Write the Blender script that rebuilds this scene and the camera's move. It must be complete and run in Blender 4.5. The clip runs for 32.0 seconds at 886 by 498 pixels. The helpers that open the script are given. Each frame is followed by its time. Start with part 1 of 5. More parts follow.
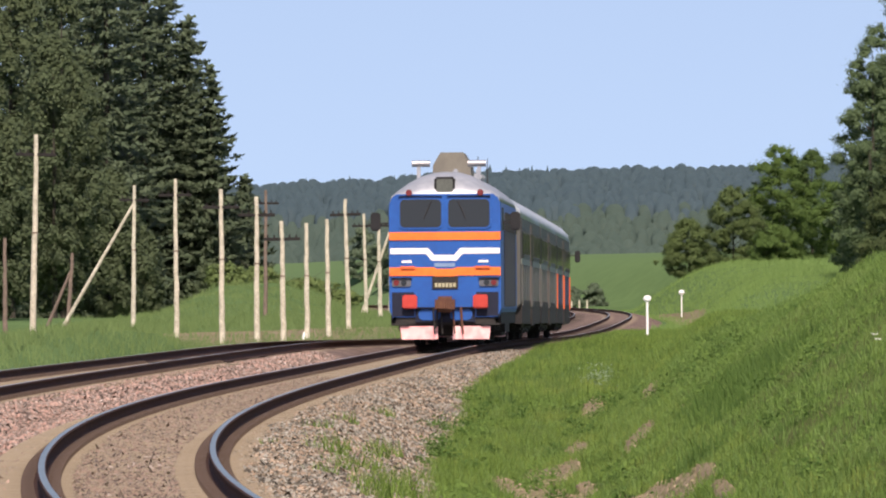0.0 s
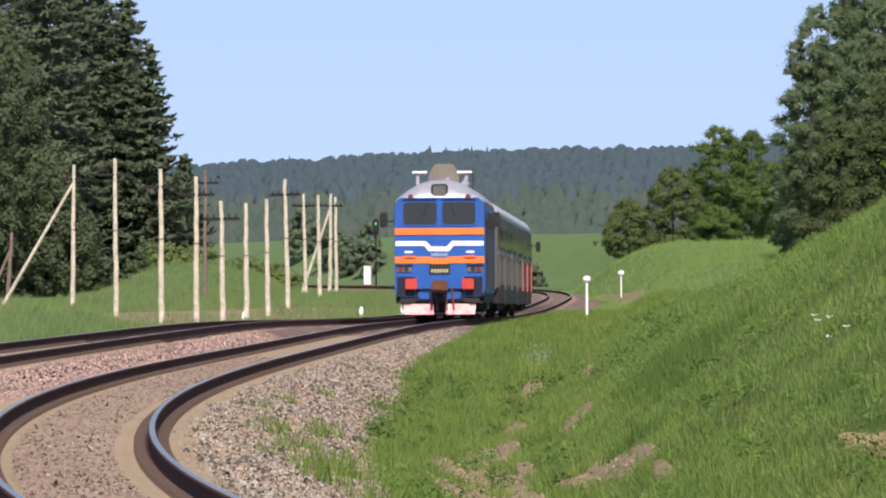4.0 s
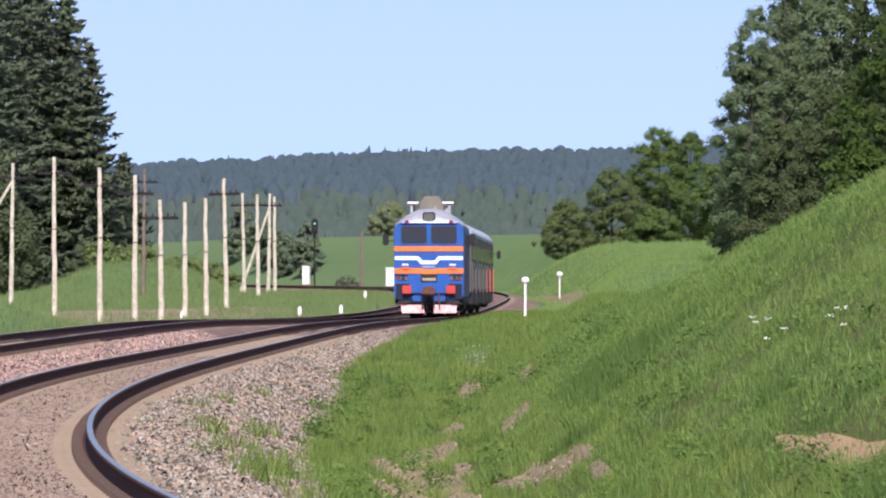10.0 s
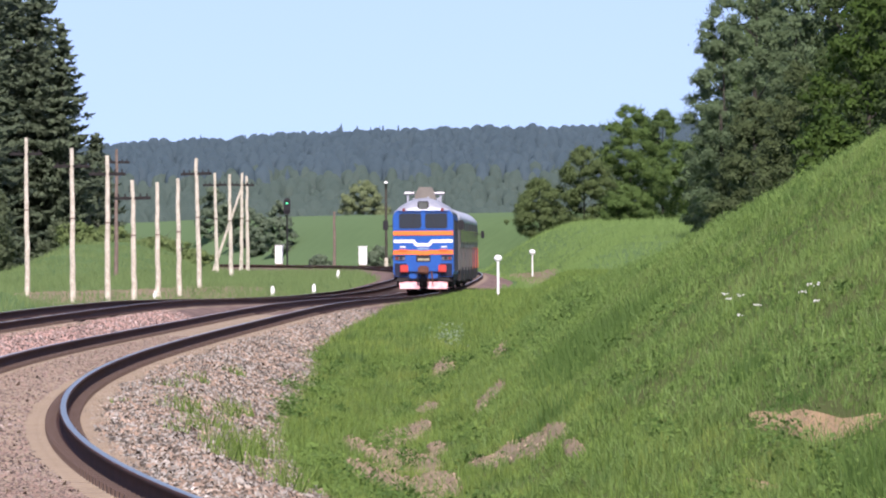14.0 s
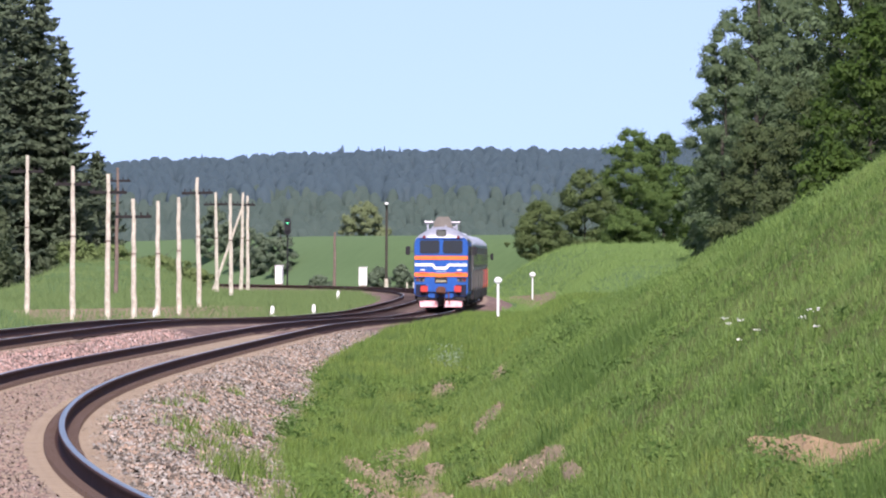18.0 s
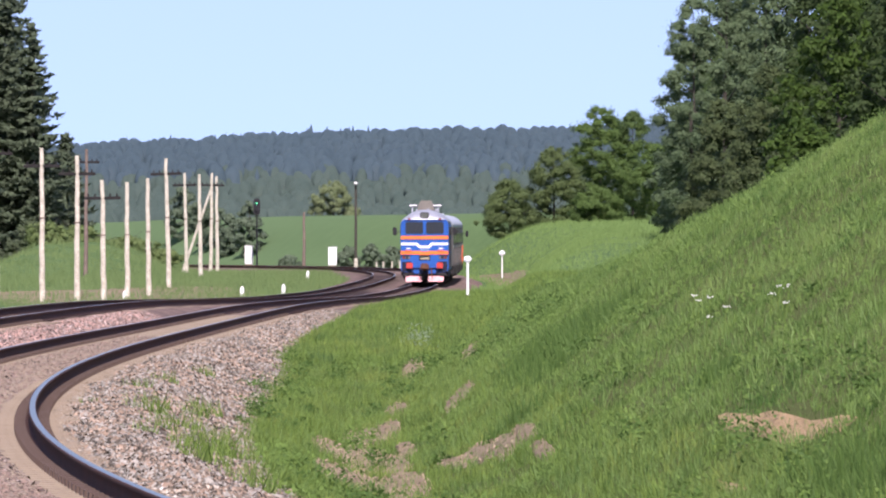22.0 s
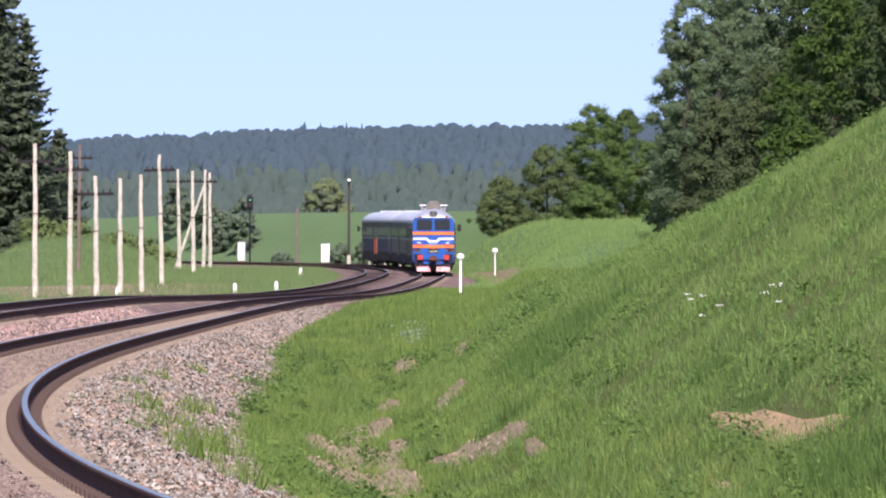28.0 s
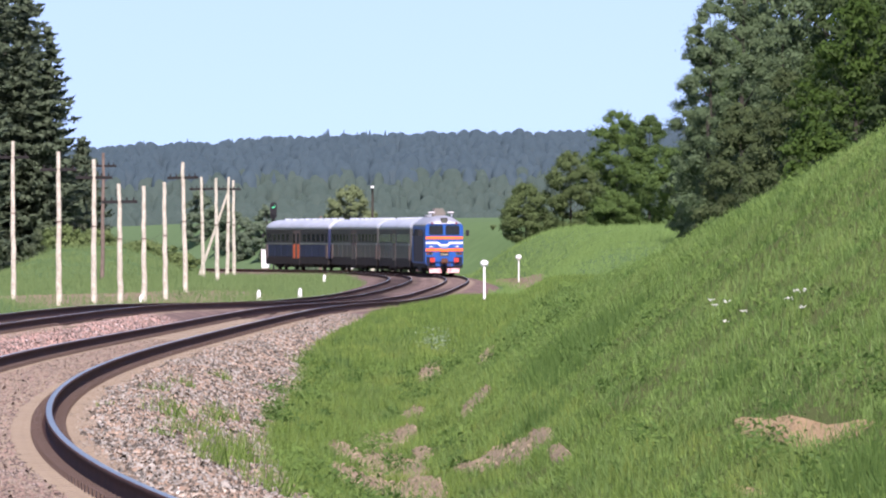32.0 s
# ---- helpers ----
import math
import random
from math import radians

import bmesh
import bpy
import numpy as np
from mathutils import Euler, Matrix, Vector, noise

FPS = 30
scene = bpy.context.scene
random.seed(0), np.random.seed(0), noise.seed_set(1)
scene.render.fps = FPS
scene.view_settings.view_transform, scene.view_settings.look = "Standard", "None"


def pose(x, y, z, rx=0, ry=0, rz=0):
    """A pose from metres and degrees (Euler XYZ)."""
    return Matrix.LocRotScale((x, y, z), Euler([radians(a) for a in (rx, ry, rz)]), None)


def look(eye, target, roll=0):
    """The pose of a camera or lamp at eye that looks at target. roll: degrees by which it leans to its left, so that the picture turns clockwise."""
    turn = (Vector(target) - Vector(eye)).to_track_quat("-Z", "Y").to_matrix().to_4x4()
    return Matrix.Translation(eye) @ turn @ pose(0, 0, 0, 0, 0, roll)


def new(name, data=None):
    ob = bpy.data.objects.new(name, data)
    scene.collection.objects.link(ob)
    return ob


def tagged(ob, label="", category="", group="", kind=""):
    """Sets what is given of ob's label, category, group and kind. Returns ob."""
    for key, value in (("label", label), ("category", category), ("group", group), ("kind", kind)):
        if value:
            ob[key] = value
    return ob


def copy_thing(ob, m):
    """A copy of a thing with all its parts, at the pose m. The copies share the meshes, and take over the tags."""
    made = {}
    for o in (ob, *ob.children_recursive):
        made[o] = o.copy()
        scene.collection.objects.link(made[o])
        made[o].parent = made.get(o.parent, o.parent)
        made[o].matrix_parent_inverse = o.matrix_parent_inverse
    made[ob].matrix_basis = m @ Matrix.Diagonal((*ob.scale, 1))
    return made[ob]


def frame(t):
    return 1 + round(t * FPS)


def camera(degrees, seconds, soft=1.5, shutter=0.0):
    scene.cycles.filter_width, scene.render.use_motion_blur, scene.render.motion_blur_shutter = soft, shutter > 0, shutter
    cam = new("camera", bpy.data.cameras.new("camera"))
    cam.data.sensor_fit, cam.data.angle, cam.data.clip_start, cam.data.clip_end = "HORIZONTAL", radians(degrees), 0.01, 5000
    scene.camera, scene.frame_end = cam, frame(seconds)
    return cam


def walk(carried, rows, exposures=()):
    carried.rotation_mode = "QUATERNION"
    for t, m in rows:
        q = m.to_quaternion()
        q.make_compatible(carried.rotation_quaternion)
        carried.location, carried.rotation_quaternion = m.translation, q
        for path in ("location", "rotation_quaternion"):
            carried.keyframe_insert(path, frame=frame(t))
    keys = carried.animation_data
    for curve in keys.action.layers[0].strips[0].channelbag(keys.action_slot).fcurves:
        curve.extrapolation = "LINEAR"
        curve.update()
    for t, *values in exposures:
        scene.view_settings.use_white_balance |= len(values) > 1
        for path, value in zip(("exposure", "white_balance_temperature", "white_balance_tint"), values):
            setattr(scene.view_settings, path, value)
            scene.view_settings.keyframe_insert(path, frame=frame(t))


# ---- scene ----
EYE = 1.75  # height of the lens over the near rails

cam = camera(5.984, 32.0, soft=2.1)


def aim(yaw, tilt, roll):
    """The camera's pose on its tripod: turned to the left, up, and leaning, in degrees."""
    return pose(0, 0, EYE, 90 + tilt, 0, yaw) @ pose(0, 0, 0, 0, 0, roll)


PATH = [
    (0.0, 0.9563, 0.1596, -0.376),
    (0.5, 0.9045, 0.0998, -0.246),
    (1.0, 0.8358, 0.0865, -0.418),
    (1.5, 0.7595, 0.0635, -0.458),
    (2.0, 0.6916, -0.0047, -0.168),
    (2.5, 0.6081, -0.0117, -0.163),
    (3.0, 0.5540, 0.0077, -0.064),
    (3.5, 0.5588, 0.0111, -0.307),
    (5.5, 0.4935, 0.0720, -0.106),
    (6.0, 0.4035, 0.0251, -0.198),
    (6.5, 0.3942, 0.0703, 0.019),
    (7.0, 0.3451, 0.0888, 0.041),
    (7.5, 0.2889, 0.0777, -0.075),
    (8.0, 0.3490, 0.0338, -0.026),
    (8.5, 0.3998, 0.0134, -0.081),
    (9.0, 0.3157, 0.0156, 0.124),
    (9.5, 0.2199, 0.0019, 0.136),
    (10.0, 0.1345, 0.0252, 0.027),
    (10.5, 0.0690, 0.0012, -0.022),
    (11.0, 0.1347, -0.0221, -0.007),
    (11.5, 0.1395, -0.0841, -0.120),
    (12.0, 0.0560, -0.0654, -0.067),
    (12.5, 0.0776, -0.0833, -0.400),
    (13.0, 0.0402, -0.0736, -0.294),
    (13.5, -0.0492, -0.0961, -0.316),
    (15.5, -0.1163, -0.1441, -0.029),
    (16.0, -0.1819, -0.0590, 0.097),
    (16.5, -0.1509, 0.0169, 0.032),
    (17.0, -0.0401, 0.0323, 0.230),
    (17.5, -0.0090, -0.0119, 0.160),
    (18.0, -0.0483, 0.0258, 0.275),
    (18.5, -0.0345, 0.0057, 0.313),
    (19.0, -0.0048, -0.0439, 0.346),
    (19.5, -0.0711, -0.0404, 0.206),
    (20.0, -0.1168, -0.0621, 0.056),
    (20.5, -0.1711, -0.0694, 0.010),
    (21.0, -0.2006, -0.1008, -0.027),
    (21.5, -0.1853, -0.0978, 0.028),
    (22.0, -0.2552, -0.1156, -0.131),
    (22.5, -0.3351, -0.0771, -0.304),
    (23.0, -0.3538, -0.0875, -0.256),
    (23.5, -0.4153, -0.0585, -0.019),
    (24.0, -0.4406, -0.0261, -0.181),
    (24.5, -0.4186, -0.0530, -0.069),
    (25.0, -0.4018, -0.0340, -0.072),
    (25.5, -0.4054, -0.0285, -0.089),
    (26.0, -0.3814, -0.0636, 0.083),
    (26.5, -0.3387, -0.1026, 0.099),
    (28.5, -0.2938, -0.1332, 0.126),
    (29.0, -0.2422, -0.0833, 0.051),
    (29.5, -0.1684, -0.1118, 0.169),
    (30.0, -0.1274, -0.0953, 0.137),
    (30.5, -0.1281, -0.1108, 0.063),
    (31.0, -0.1852, -0.1032, 0.018),
    (31.5, -0.1854, -0.1124, -0.005),
    (32.0, -0.1424, -0.0879, -0.084),
]
walk(cam, [(t, aim(a, b, c)) for t, a, b, c in PATH], exposures=[(0, 0.38, 7450, 21), (6, 0.5, 6880, 23.5), (13, 0.63, 6560, 28), (16, 0.68, 6520, 29), (26, 0.69, 6500, 31), (32, 0.75, 6480, 30)])

# ---- daylight ----
SUN_EL, SUN_AZ = radians(48), radians(176)  # azimuth clockwise from +Y
world = bpy.data.worlds.new("sky")
world.use_nodes = True
scene.world = world
sky = world.node_tree.nodes.new("ShaderNodeTexSky")
sky.sky_type, sky.sun_disc = "NISHITA", False
sky.sun_elevation, sky.sun_rotation = SUN_EL, SUN_AZ
sky.air_density, sky.dust_density, sky.ozone_density = 1.0, 1.3, 1.55
coord, lift = world.node_tree.nodes.new("ShaderNodeTexCoord"), world.node_tree.nodes.new("ShaderNodeVectorMath")
lift.inputs[1].default_value = (0, 0, 0.22)  # clear summer air: the blue reaches down to the horizon
world.node_tree.links.new(coord.outputs["Generated"], lift.inputs[0])
world.node_tree.links.new(lift.outputs[0], sky.inputs["Vector"])
bg = world.node_tree.nodes["Background"]
bg.inputs["Strength"].default_value = 0.15
world.node_tree.links.new(sky.outputs[0], bg.inputs["Color"])
sun = new("sun", bpy.data.lights.new("sun", "SUN"))
sun.data.energy, sun.data.angle, sun.data.color = 4.6, radians(0.6), (1.0, 0.96, 0.9)
away = Vector((math.sin(SUN_AZ) * math.cos(SUN_EL), math.cos(SUN_AZ) * math.cos(SUN_EL), math.sin(SUN_EL)))
sun.matrix_world = look(away * 100, (0, 0, 0))


# ---- materials ----
def nodes_of(m):
    m.use_nodes = True
    nt = m.node_tree
    return nt, nt.nodes["Principled BSDF"]


def surface(name, a, b=None, rough=0.8, metal=0.0, scale=3.0, fine=30.0, bump=0.3, depth=0.02, per_object=0.0, per_island=0.0, spec=0.3, clear=0.0):
    """A material that wanders between two colours at a broad and a fine scale, with fine relief."""
    m = bpy.data.materials.new(name)
    nt, p = nodes_of(m)
    b = b or tuple(c * 0.7 for c in a)
    N, L = nt.nodes.new, nt.links.new
    tc = N("ShaderNodeTexCoord")
    n1, n2 = N("ShaderNodeTexNoise"), N("ShaderNodeTexNoise")
    n1.inputs["Scale"].default_value, n1.inputs["Detail"].default_value = scale, 5
    n2.inputs["Scale"].default_value, n2.inputs["Detail"].default_value = fine, 4
    L(tc.outputs["Object"], n1.inputs["Vector"]), L(tc.outputs["Object"], n2.inputs["Vector"])
    add = N("ShaderNodeMath")
    add.operation = "ADD"
    L(n1.outputs["Fac"], add.inputs[0]), L(n2.outputs["Fac"], add.inputs[1])
    last = add
    for amount, source in ((per_object, "object"), (per_island, "island")):
        if amount:
            src = N("ShaderNodeObjectInfo") if source == "object" else N("ShaderNodeNewGeometry")
            k = N("ShaderNodeMath")
            k.operation = "MULTIPLY_ADD"
            L(src.outputs["Random" if source == "object" else "Random Per Island"], k.inputs[0])
            k.inputs[1].default_value = amount
            L(last.outputs[0], k.inputs[2])
            last = k
    ramp = N("ShaderNodeMapRange")
    ramp.inputs["From Min"].default_value, ramp.inputs["From Max"].default_value = 0.7, 1.3 + per_object + per_island
    L(last.outputs[0], ramp.inputs["Value"])
    mix = N("ShaderNodeMix")
    mix.data_type = "RGBA"
    mix.inputs["A"].default_value, mix.inputs["B"].default_value = (*a, 1), (*b, 1)
    L(ramp.outputs[0], mix.inputs["Factor"])
    L(mix.outputs["Result"], p.inputs["Base Color"])
    p.inputs["Roughness"].default_value, p.inputs["Metallic"].default_value = rough, metal
    p.inputs["Specular IOR Level"].default_value = spec
    p.inputs["Coat Weight"].default_value = clear
    if bump:
        bp = N("ShaderNodeBump")
        bp.inputs["Strength"].default_value, bp.inputs["Distance"].default_value = bump, depth
        L(n2.outputs["Fac"], bp.inputs["Height"])
        L(bp.outputs[0], p.inputs["Normal"])
    return m


def leafy(name, a, b, through_light=0.35, scale=0.4, rough=0.6, vary=0.5, soften=0.0, patches=()):
    """Foliage: leaf by leaf between two greens, partly letting light through. soften: how far the leaves of a crown share one facing."""
    m = surface(name, a, b, rough=rough, scale=scale, fine=scale * 6, bump=0, per_island=vary, spec=0.12)
    nt = m.node_tree
    p, out = nt.nodes["Principled BSDF"], nt.nodes["Material Output"]
    for k, (colour, size, much, stretch) in enumerate(patches):
        tc, mp, no, mr, mx = (nt.nodes.new("ShaderNode" + kind) for kind in ("TexCoord", "Mapping", "TexNoise", "MapRange", "Mix"))
        mp.inputs["Scale"].default_value, mp.inputs["Location"].default_value = (1 / size, 1 / (size * stretch), 1 / size), (7.3 * k, 3.1 * k, 0)
        no.inputs["Scale"].default_value, no.inputs["Detail"].default_value, no.inputs["Roughness"].default_value = 1.0, 4, 0.65
        mr.inputs["From Min"].default_value, mr.inputs["From Max"].default_value, mr.inputs["To Max"].default_value = 0.5, 0.66, much
        mx.data_type = "RGBA"
        mx.inputs["B"].default_value = (*colour, 1)
        nt.links.new(tc.outputs["Object"], mp.inputs["Vector"])
        nt.links.new(mp.outputs[0], no.inputs["Vector"])
        nt.links.new(no.outputs["Fac"], mr.inputs["Value"])
        nt.links.new(mr.outputs[0], mx.inputs["Factor"])
        nt.links.new(p.inputs["Base Color"].links[0].from_socket, mx.inputs["A"])
        nt.links.new(mx.outputs["Result"], p.inputs["Base Color"])
    tr, mx = nt.nodes.new("ShaderNodeBsdfTranslucent"), nt.nodes.new("ShaderNodeMixShader")
    mx.inputs[0].default_value = through_light
    nt.links.new(p.inputs["Base Color"].links[0].from_socket, tr.inputs["Color"])
    nt.links.new(p.outputs[0], mx.inputs[1])
    nt.links.new(tr.outputs[0], mx.inputs[2])
    nt.links.new(mx.outputs[0], out.inputs["Surface"])
    if soften:
        g, v, w = nt.nodes.new("ShaderNodeNewGeometry"), nt.nodes.new("ShaderNodeMix"), nt.nodes.new("ShaderNodeVectorMath")
        v.data_type, w.operation = "VECTOR", "NORMALIZE"
        v.inputs["Factor"].default_value = soften
        nt.links.new(g.outputs["Normal"], v.inputs["A"])
        v.inputs["B"].default_value = (0.0, -0.55, 0.83)
        nt.links.new(v.outputs["Result"], w.inputs[0])
        nt.links.new(w.outputs[0], p.inputs["Normal"])
    return m


def mottled(name, stops, scale=0.5):
    """Stones: each one a colour of its own out of a ramp."""
    m = bpy.data.materials.new(name)
    nt, p = nodes_of(m)
    N, L = nt.nodes.new, nt.links.new
    g, r, n, mx, tc = N("ShaderNodeNewGeometry"), N("ShaderNodeValToRGB"), N("ShaderNodeTexNoise"), N("ShaderNodeMath"), N("ShaderNodeTexCoord")
    r.color_ramp.interpolation = "CONSTANT"
    el = r.color_ramp.elements
    while len(el) < len(stops):
        el.new(0.5)
    for k, c in enumerate(stops):
        el[k].position, el[k].color = k / len(stops), (*c, 1)
    n.inputs["Scale"].default_value = scale
    L(tc.outputs["Object"], n.inputs["Vector"])
    mx.operation = "MULTIPLY_ADD"
    mx.inputs[1].default_value = 0.6
    L(g.outputs["Random Per Island"], mx.inputs[0])
    sc = N("ShaderNodeMapRange")
    sc.inputs["From Min"].default_value, sc.inputs["From Max"].default_value, sc.inputs["To Max"].default_value = 0.32, 0.68, 0.4
    L(n.outputs["Fac"], sc.inputs["Value"])
    L(sc.outputs[0], mx.inputs[2])
    L(mx.outputs[0], r.inputs["Fac"])
    L(r.outputs["Color"], p.inputs["Base Color"])
    p.inputs["Roughness"].default_value, p.inputs["Specular IOR Level"].default_value = 0.95, 0.08
    return m


def glow(name, colour, strength):
    m = bpy.data.materials.new(name)
    nt, p = nodes_of(m)
    p.inputs["Base Color"].default_value = (*colour, 1)
    p.inputs["Emission Color"].default_value, p.inputs["Emission Strength"].default_value = (*colour, 1), strength
    return m


def glass(name, tint=(0.02, 0.025, 0.03)):
    m = bpy.data.materials.new(name)
    nt, p = nodes_of(m)
    p.inputs["Base Color"].default_value = (*tint, 1)
    p.inputs["Roughness"].default_value, p.inputs["Specular IOR Level"].default_value = 0.1, 0.3
    return m


M_GROUND = surface("meadow_ground", (0.09, 0.148, 0.06), (0.064, 0.112, 0.045), rough=1.0, scale=0.02, fine=0.7, bump=0.5, depth=0.1, spec=0.0)
M_BALLAST = surface("crushed_stone", (0.215, 0.158, 0.136), (0.11, 0.085, 0.076), rough=1.0, scale=0.35, fine=22.0, bump=1.0, depth=0.06, spec=0.0)


def dusty(m, colour, attribute="dust"):
    """Mixes another colour over a material where an attribute of the mesh says it lies."""
    nt = m.node_tree
    p = nt.nodes["Principled BSDF"]
    src = p.inputs["Base Color"].links[0].from_socket
    at, mx = nt.nodes.new("ShaderNodeAttribute"), nt.nodes.new("ShaderNodeMix")
    at.attribute_name, mx.data_type = attribute, "RGBA"
    mx.inputs["B"].default_value = (*colour, 1)
    nt.links.new(at.outputs["Fac"], mx.inputs["Factor"])
    nt.links.new(src, mx.inputs["A"])
    nt.links.new(mx.outputs["Result"], p.inputs["Base Color"])


dusty(M_BALLAST, (0.29, 0.235, 0.17))
dusty(M_BALLAST, (0.1, 0.08, 0.068), "grime")
dusty(M_BALLAST, (0.048, 0.038, 0.038), "oil")
# Brown thatch, darkened to paint the shade between the grass blades.
dusty(M_GROUND, (0.072, 0.085, 0.032), "shaded_thatch")
# Crop green with some haze painted into it.
dusty(M_GROUND, (0.088, 0.142, 0.068), "hazy_crop")
# Forest floor in the tone of the haze-tinted far trees.
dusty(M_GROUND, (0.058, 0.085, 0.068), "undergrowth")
M_STONE = mottled("loose_stone", [(0.05, 0.047, 0.0391), (0.126, 0.12, 0.1), (0.218, 0.208, 0.176), (0.319, 0.302, 0.254), (0.084, 0.074, 0.0586), (0.176, 0.139, 0.101), (0.269, 0.197, 0.14), (0.063, 0.054, 0.0428), (0.353, 0.269, 0.195), (0.437, 0.386, 0.305)])
M_PINKSTONE = mottled("pink_loose_stone", [(0.1, 0.075, 0.065), (0.26, 0.17, 0.135), (0.36, 0.23, 0.185), (0.2, 0.155, 0.13), (0.15, 0.11, 0.092), (0.4, 0.275, 0.225), (0.27, 0.22, 0.19), (0.085, 0.068, 0.06), (0.52, 0.44, 0.39)], 0.9)
M_BROWNSTONE = mottled("dusty_brown_stone", [(0.073, 0.057, 0.048), (0.172, 0.125, 0.099), (0.232, 0.163, 0.129), (0.138, 0.107, 0.088), (0.103, 0.079, 0.065), (0.258, 0.189, 0.15), (0.189, 0.155, 0.129), (0.06, 0.048, 0.043), (0.344, 0.292, 0.249)], 0.8)
M_SOILSTONE = mottled("tan_soil_stone", [(0.1, 0.08, 0.055), (0.22, 0.17, 0.11), (0.3, 0.235, 0.16), (0.17, 0.135, 0.09), (0.13, 0.1, 0.07), (0.36, 0.28, 0.2)], 0.9)
M_CHIP = surface("pale_limestone", (0.62, 0.58, 0.5), (0.48, 0.44, 0.38), rough=0.9, scale=6, fine=20, bump=0.1, per_island=0.4)
M_DIRT = surface("bare_soil", (0.26, 0.205, 0.125), (0.135, 0.105, 0.062), rough=0.95, scale=1.5, fine=12, bump=1.0, depth=0.08)
M_SAND = surface("sandy_soil", (0.37, 0.26, 0.135), (0.25, 0.175, 0.088), rough=0.95, scale=2.5, fine=14, bump=1.0, depth=0.08)
M_RUST = surface("rusty_rail", (0.085, 0.045, 0.036), (0.05, 0.03, 0.026), rough=0.9, scale=2, fine=20, bump=0.2, spec=0.1)
M_RAILTOP = surface("polished_rail", (0.5, 0.55, 0.48), (0.4, 0.44, 0.39), rough=0.36, metal=1.0, scale=1, fine=20, bump=0.03)
M_SLEEPER = surface("dusty_concrete", (0.28, 0.23, 0.16), (0.2, 0.16, 0.112), rough=0.9, scale=1.2, fine=15, bump=0.4, per_object=0.3)
M_CLIP = surface("rail_fastener", (0.09, 0.06, 0.045), rough=0.7)
M_BLUE = surface("blue_loco_paint", (0.01, 0.09, 0.34), (0.012, 0.072, 0.28), rough=0.45, scale=0.8, fine=6, bump=0.02)
# Near-black navy; on the steps and the skirt gap it paints their shade.
M_NAVY = surface("dark_navy_paint", (0.006, 0.009, 0.026), (0.01, 0.013, 0.03), rough=0.7, scale=2, fine=9)
M_TANK = surface("bare_aluminium", (0.3, 0.3, 0.31), (0.22, 0.22, 0.23), rough=0.45, metal=0.8, scale=2, fine=9, bump=0.05)
M_PILLAR = surface("dusty_brown_paint", (0.15, 0.115, 0.1), (0.11, 0.085, 0.075), rough=0.7, scale=1, fine=8)
M_ORANGE = surface("orange_paint", (0.85, 0.19, 0.035), (0.75, 0.15, 0.03), rough=0.45, scale=1, fine=8, bump=0.02)
M_WHITE = surface("white_paint", (0.8, 0.8, 0.78), (0.7, 0.7, 0.68), rough=0.5, scale=2, fine=9, bump=0.05)
M_SILVER = surface("silver_roof_paint", (0.34, 0.36, 0.39), (0.24, 0.26, 0.29), rough=0.5, metal=0.3, scale=0.6, fine=5, bump=0.05)
M_DARK = surface("black_underframe", (0.018, 0.017, 0.018), (0.03, 0.026, 0.024), rough=0.8, scale=2, fine=12)
M_BROWN = surface("rusty_steel", (0.13, 0.055, 0.03), (0.08, 0.035, 0.025), rough=0.75, scale=3, fine=14)
M_REDPAINT = surface("red_paint", (0.48, 0.05, 0.038), (0.4, 0.04, 0.03), rough=0.5, scale=2, fine=9, bump=0.03)
# Red and white plough paint, paled to pink to paint the sun's glare.
M_PINK = surface("glare_plough_paint", (0.92, 0.3, 0.3), (0.95, 0.64, 0.62), rough=0.45, scale=1.6, fine=5, bump=0.03)
M_GLASS = glass("window_glass")
M_LAMPGLASS = surface("dull_headlight_glass", (0.1, 0.11, 0.09), (0.07, 0.075, 0.065), rough=0.2, bump=0.0, spec=0.5)
M_BAR = surface("faded_yellow_bar", (0.42, 0.4, 0.26))
M_CARDARK = surface("dark_window_band_paint", (0.05, 0.05, 0.05), (0.04, 0.038, 0.038), rough=0.5, scale=0.5, fine=4, bump=0.03)
M_SOOTY = surface("sooty_side_paint", (0.085, 0.07, 0.075), (0.055, 0.05, 0.06), rough=0.7, scale=0.7, fine=5)
M_REDLAMP = glow("red_marker_glass", (0.12, 0.003, 0.006), 0.04)
# Green car paint, greyed to put the sky's sheen into its colour.
M_GREEN = surface("sky_sheen_green_car_paint", (0.085, 0.09, 0.08), (0.085, 0.08, 0.078), rough=0.5, scale=0.5, fine=4, bump=0.03)
M_CARBLUE = surface("dark_blue_car_paint", (0.026, 0.036, 0.085), (0.022, 0.028, 0.065), rough=0.5, scale=0.5, fine=4, bump=0.03)
M_CARGREY = surface("grey_band_paint", (0.22, 0.24, 0.22), (0.16, 0.17, 0.16), rough=0.5, scale=0.6, fine=5, bump=0.03)
M_CARROOF = surface("car_roof_paint", (0.46, 0.5, 0.54), (0.34, 0.38, 0.42), rough=0.5, metal=0.2, scale=0.5, fine=4, bump=0.05)
M_POLE = surface("weathered_pole_wood", (0.58, 0.55, 0.44), (0.3, 0.28, 0.215), rough=0.9, scale=2.2, fine=9, bump=0.4)
M_BROWNPOLE = surface("old_brown_pole_wood", (0.2, 0.15, 0.12), (0.11, 0.085, 0.07), rough=0.9, scale=2, fine=9, bump=0.4)
M_CROSS = surface("dark_crossarm", (0.016, 0.014, 0.013), rough=0.8)
M_SIGNAL = surface("black_signal_paint", (0.015, 0.015, 0.017), rough=0.5)
M_GREENLAMP = glow("green_signal_glass", (0.1, 1.0, 0.45), 2.5)
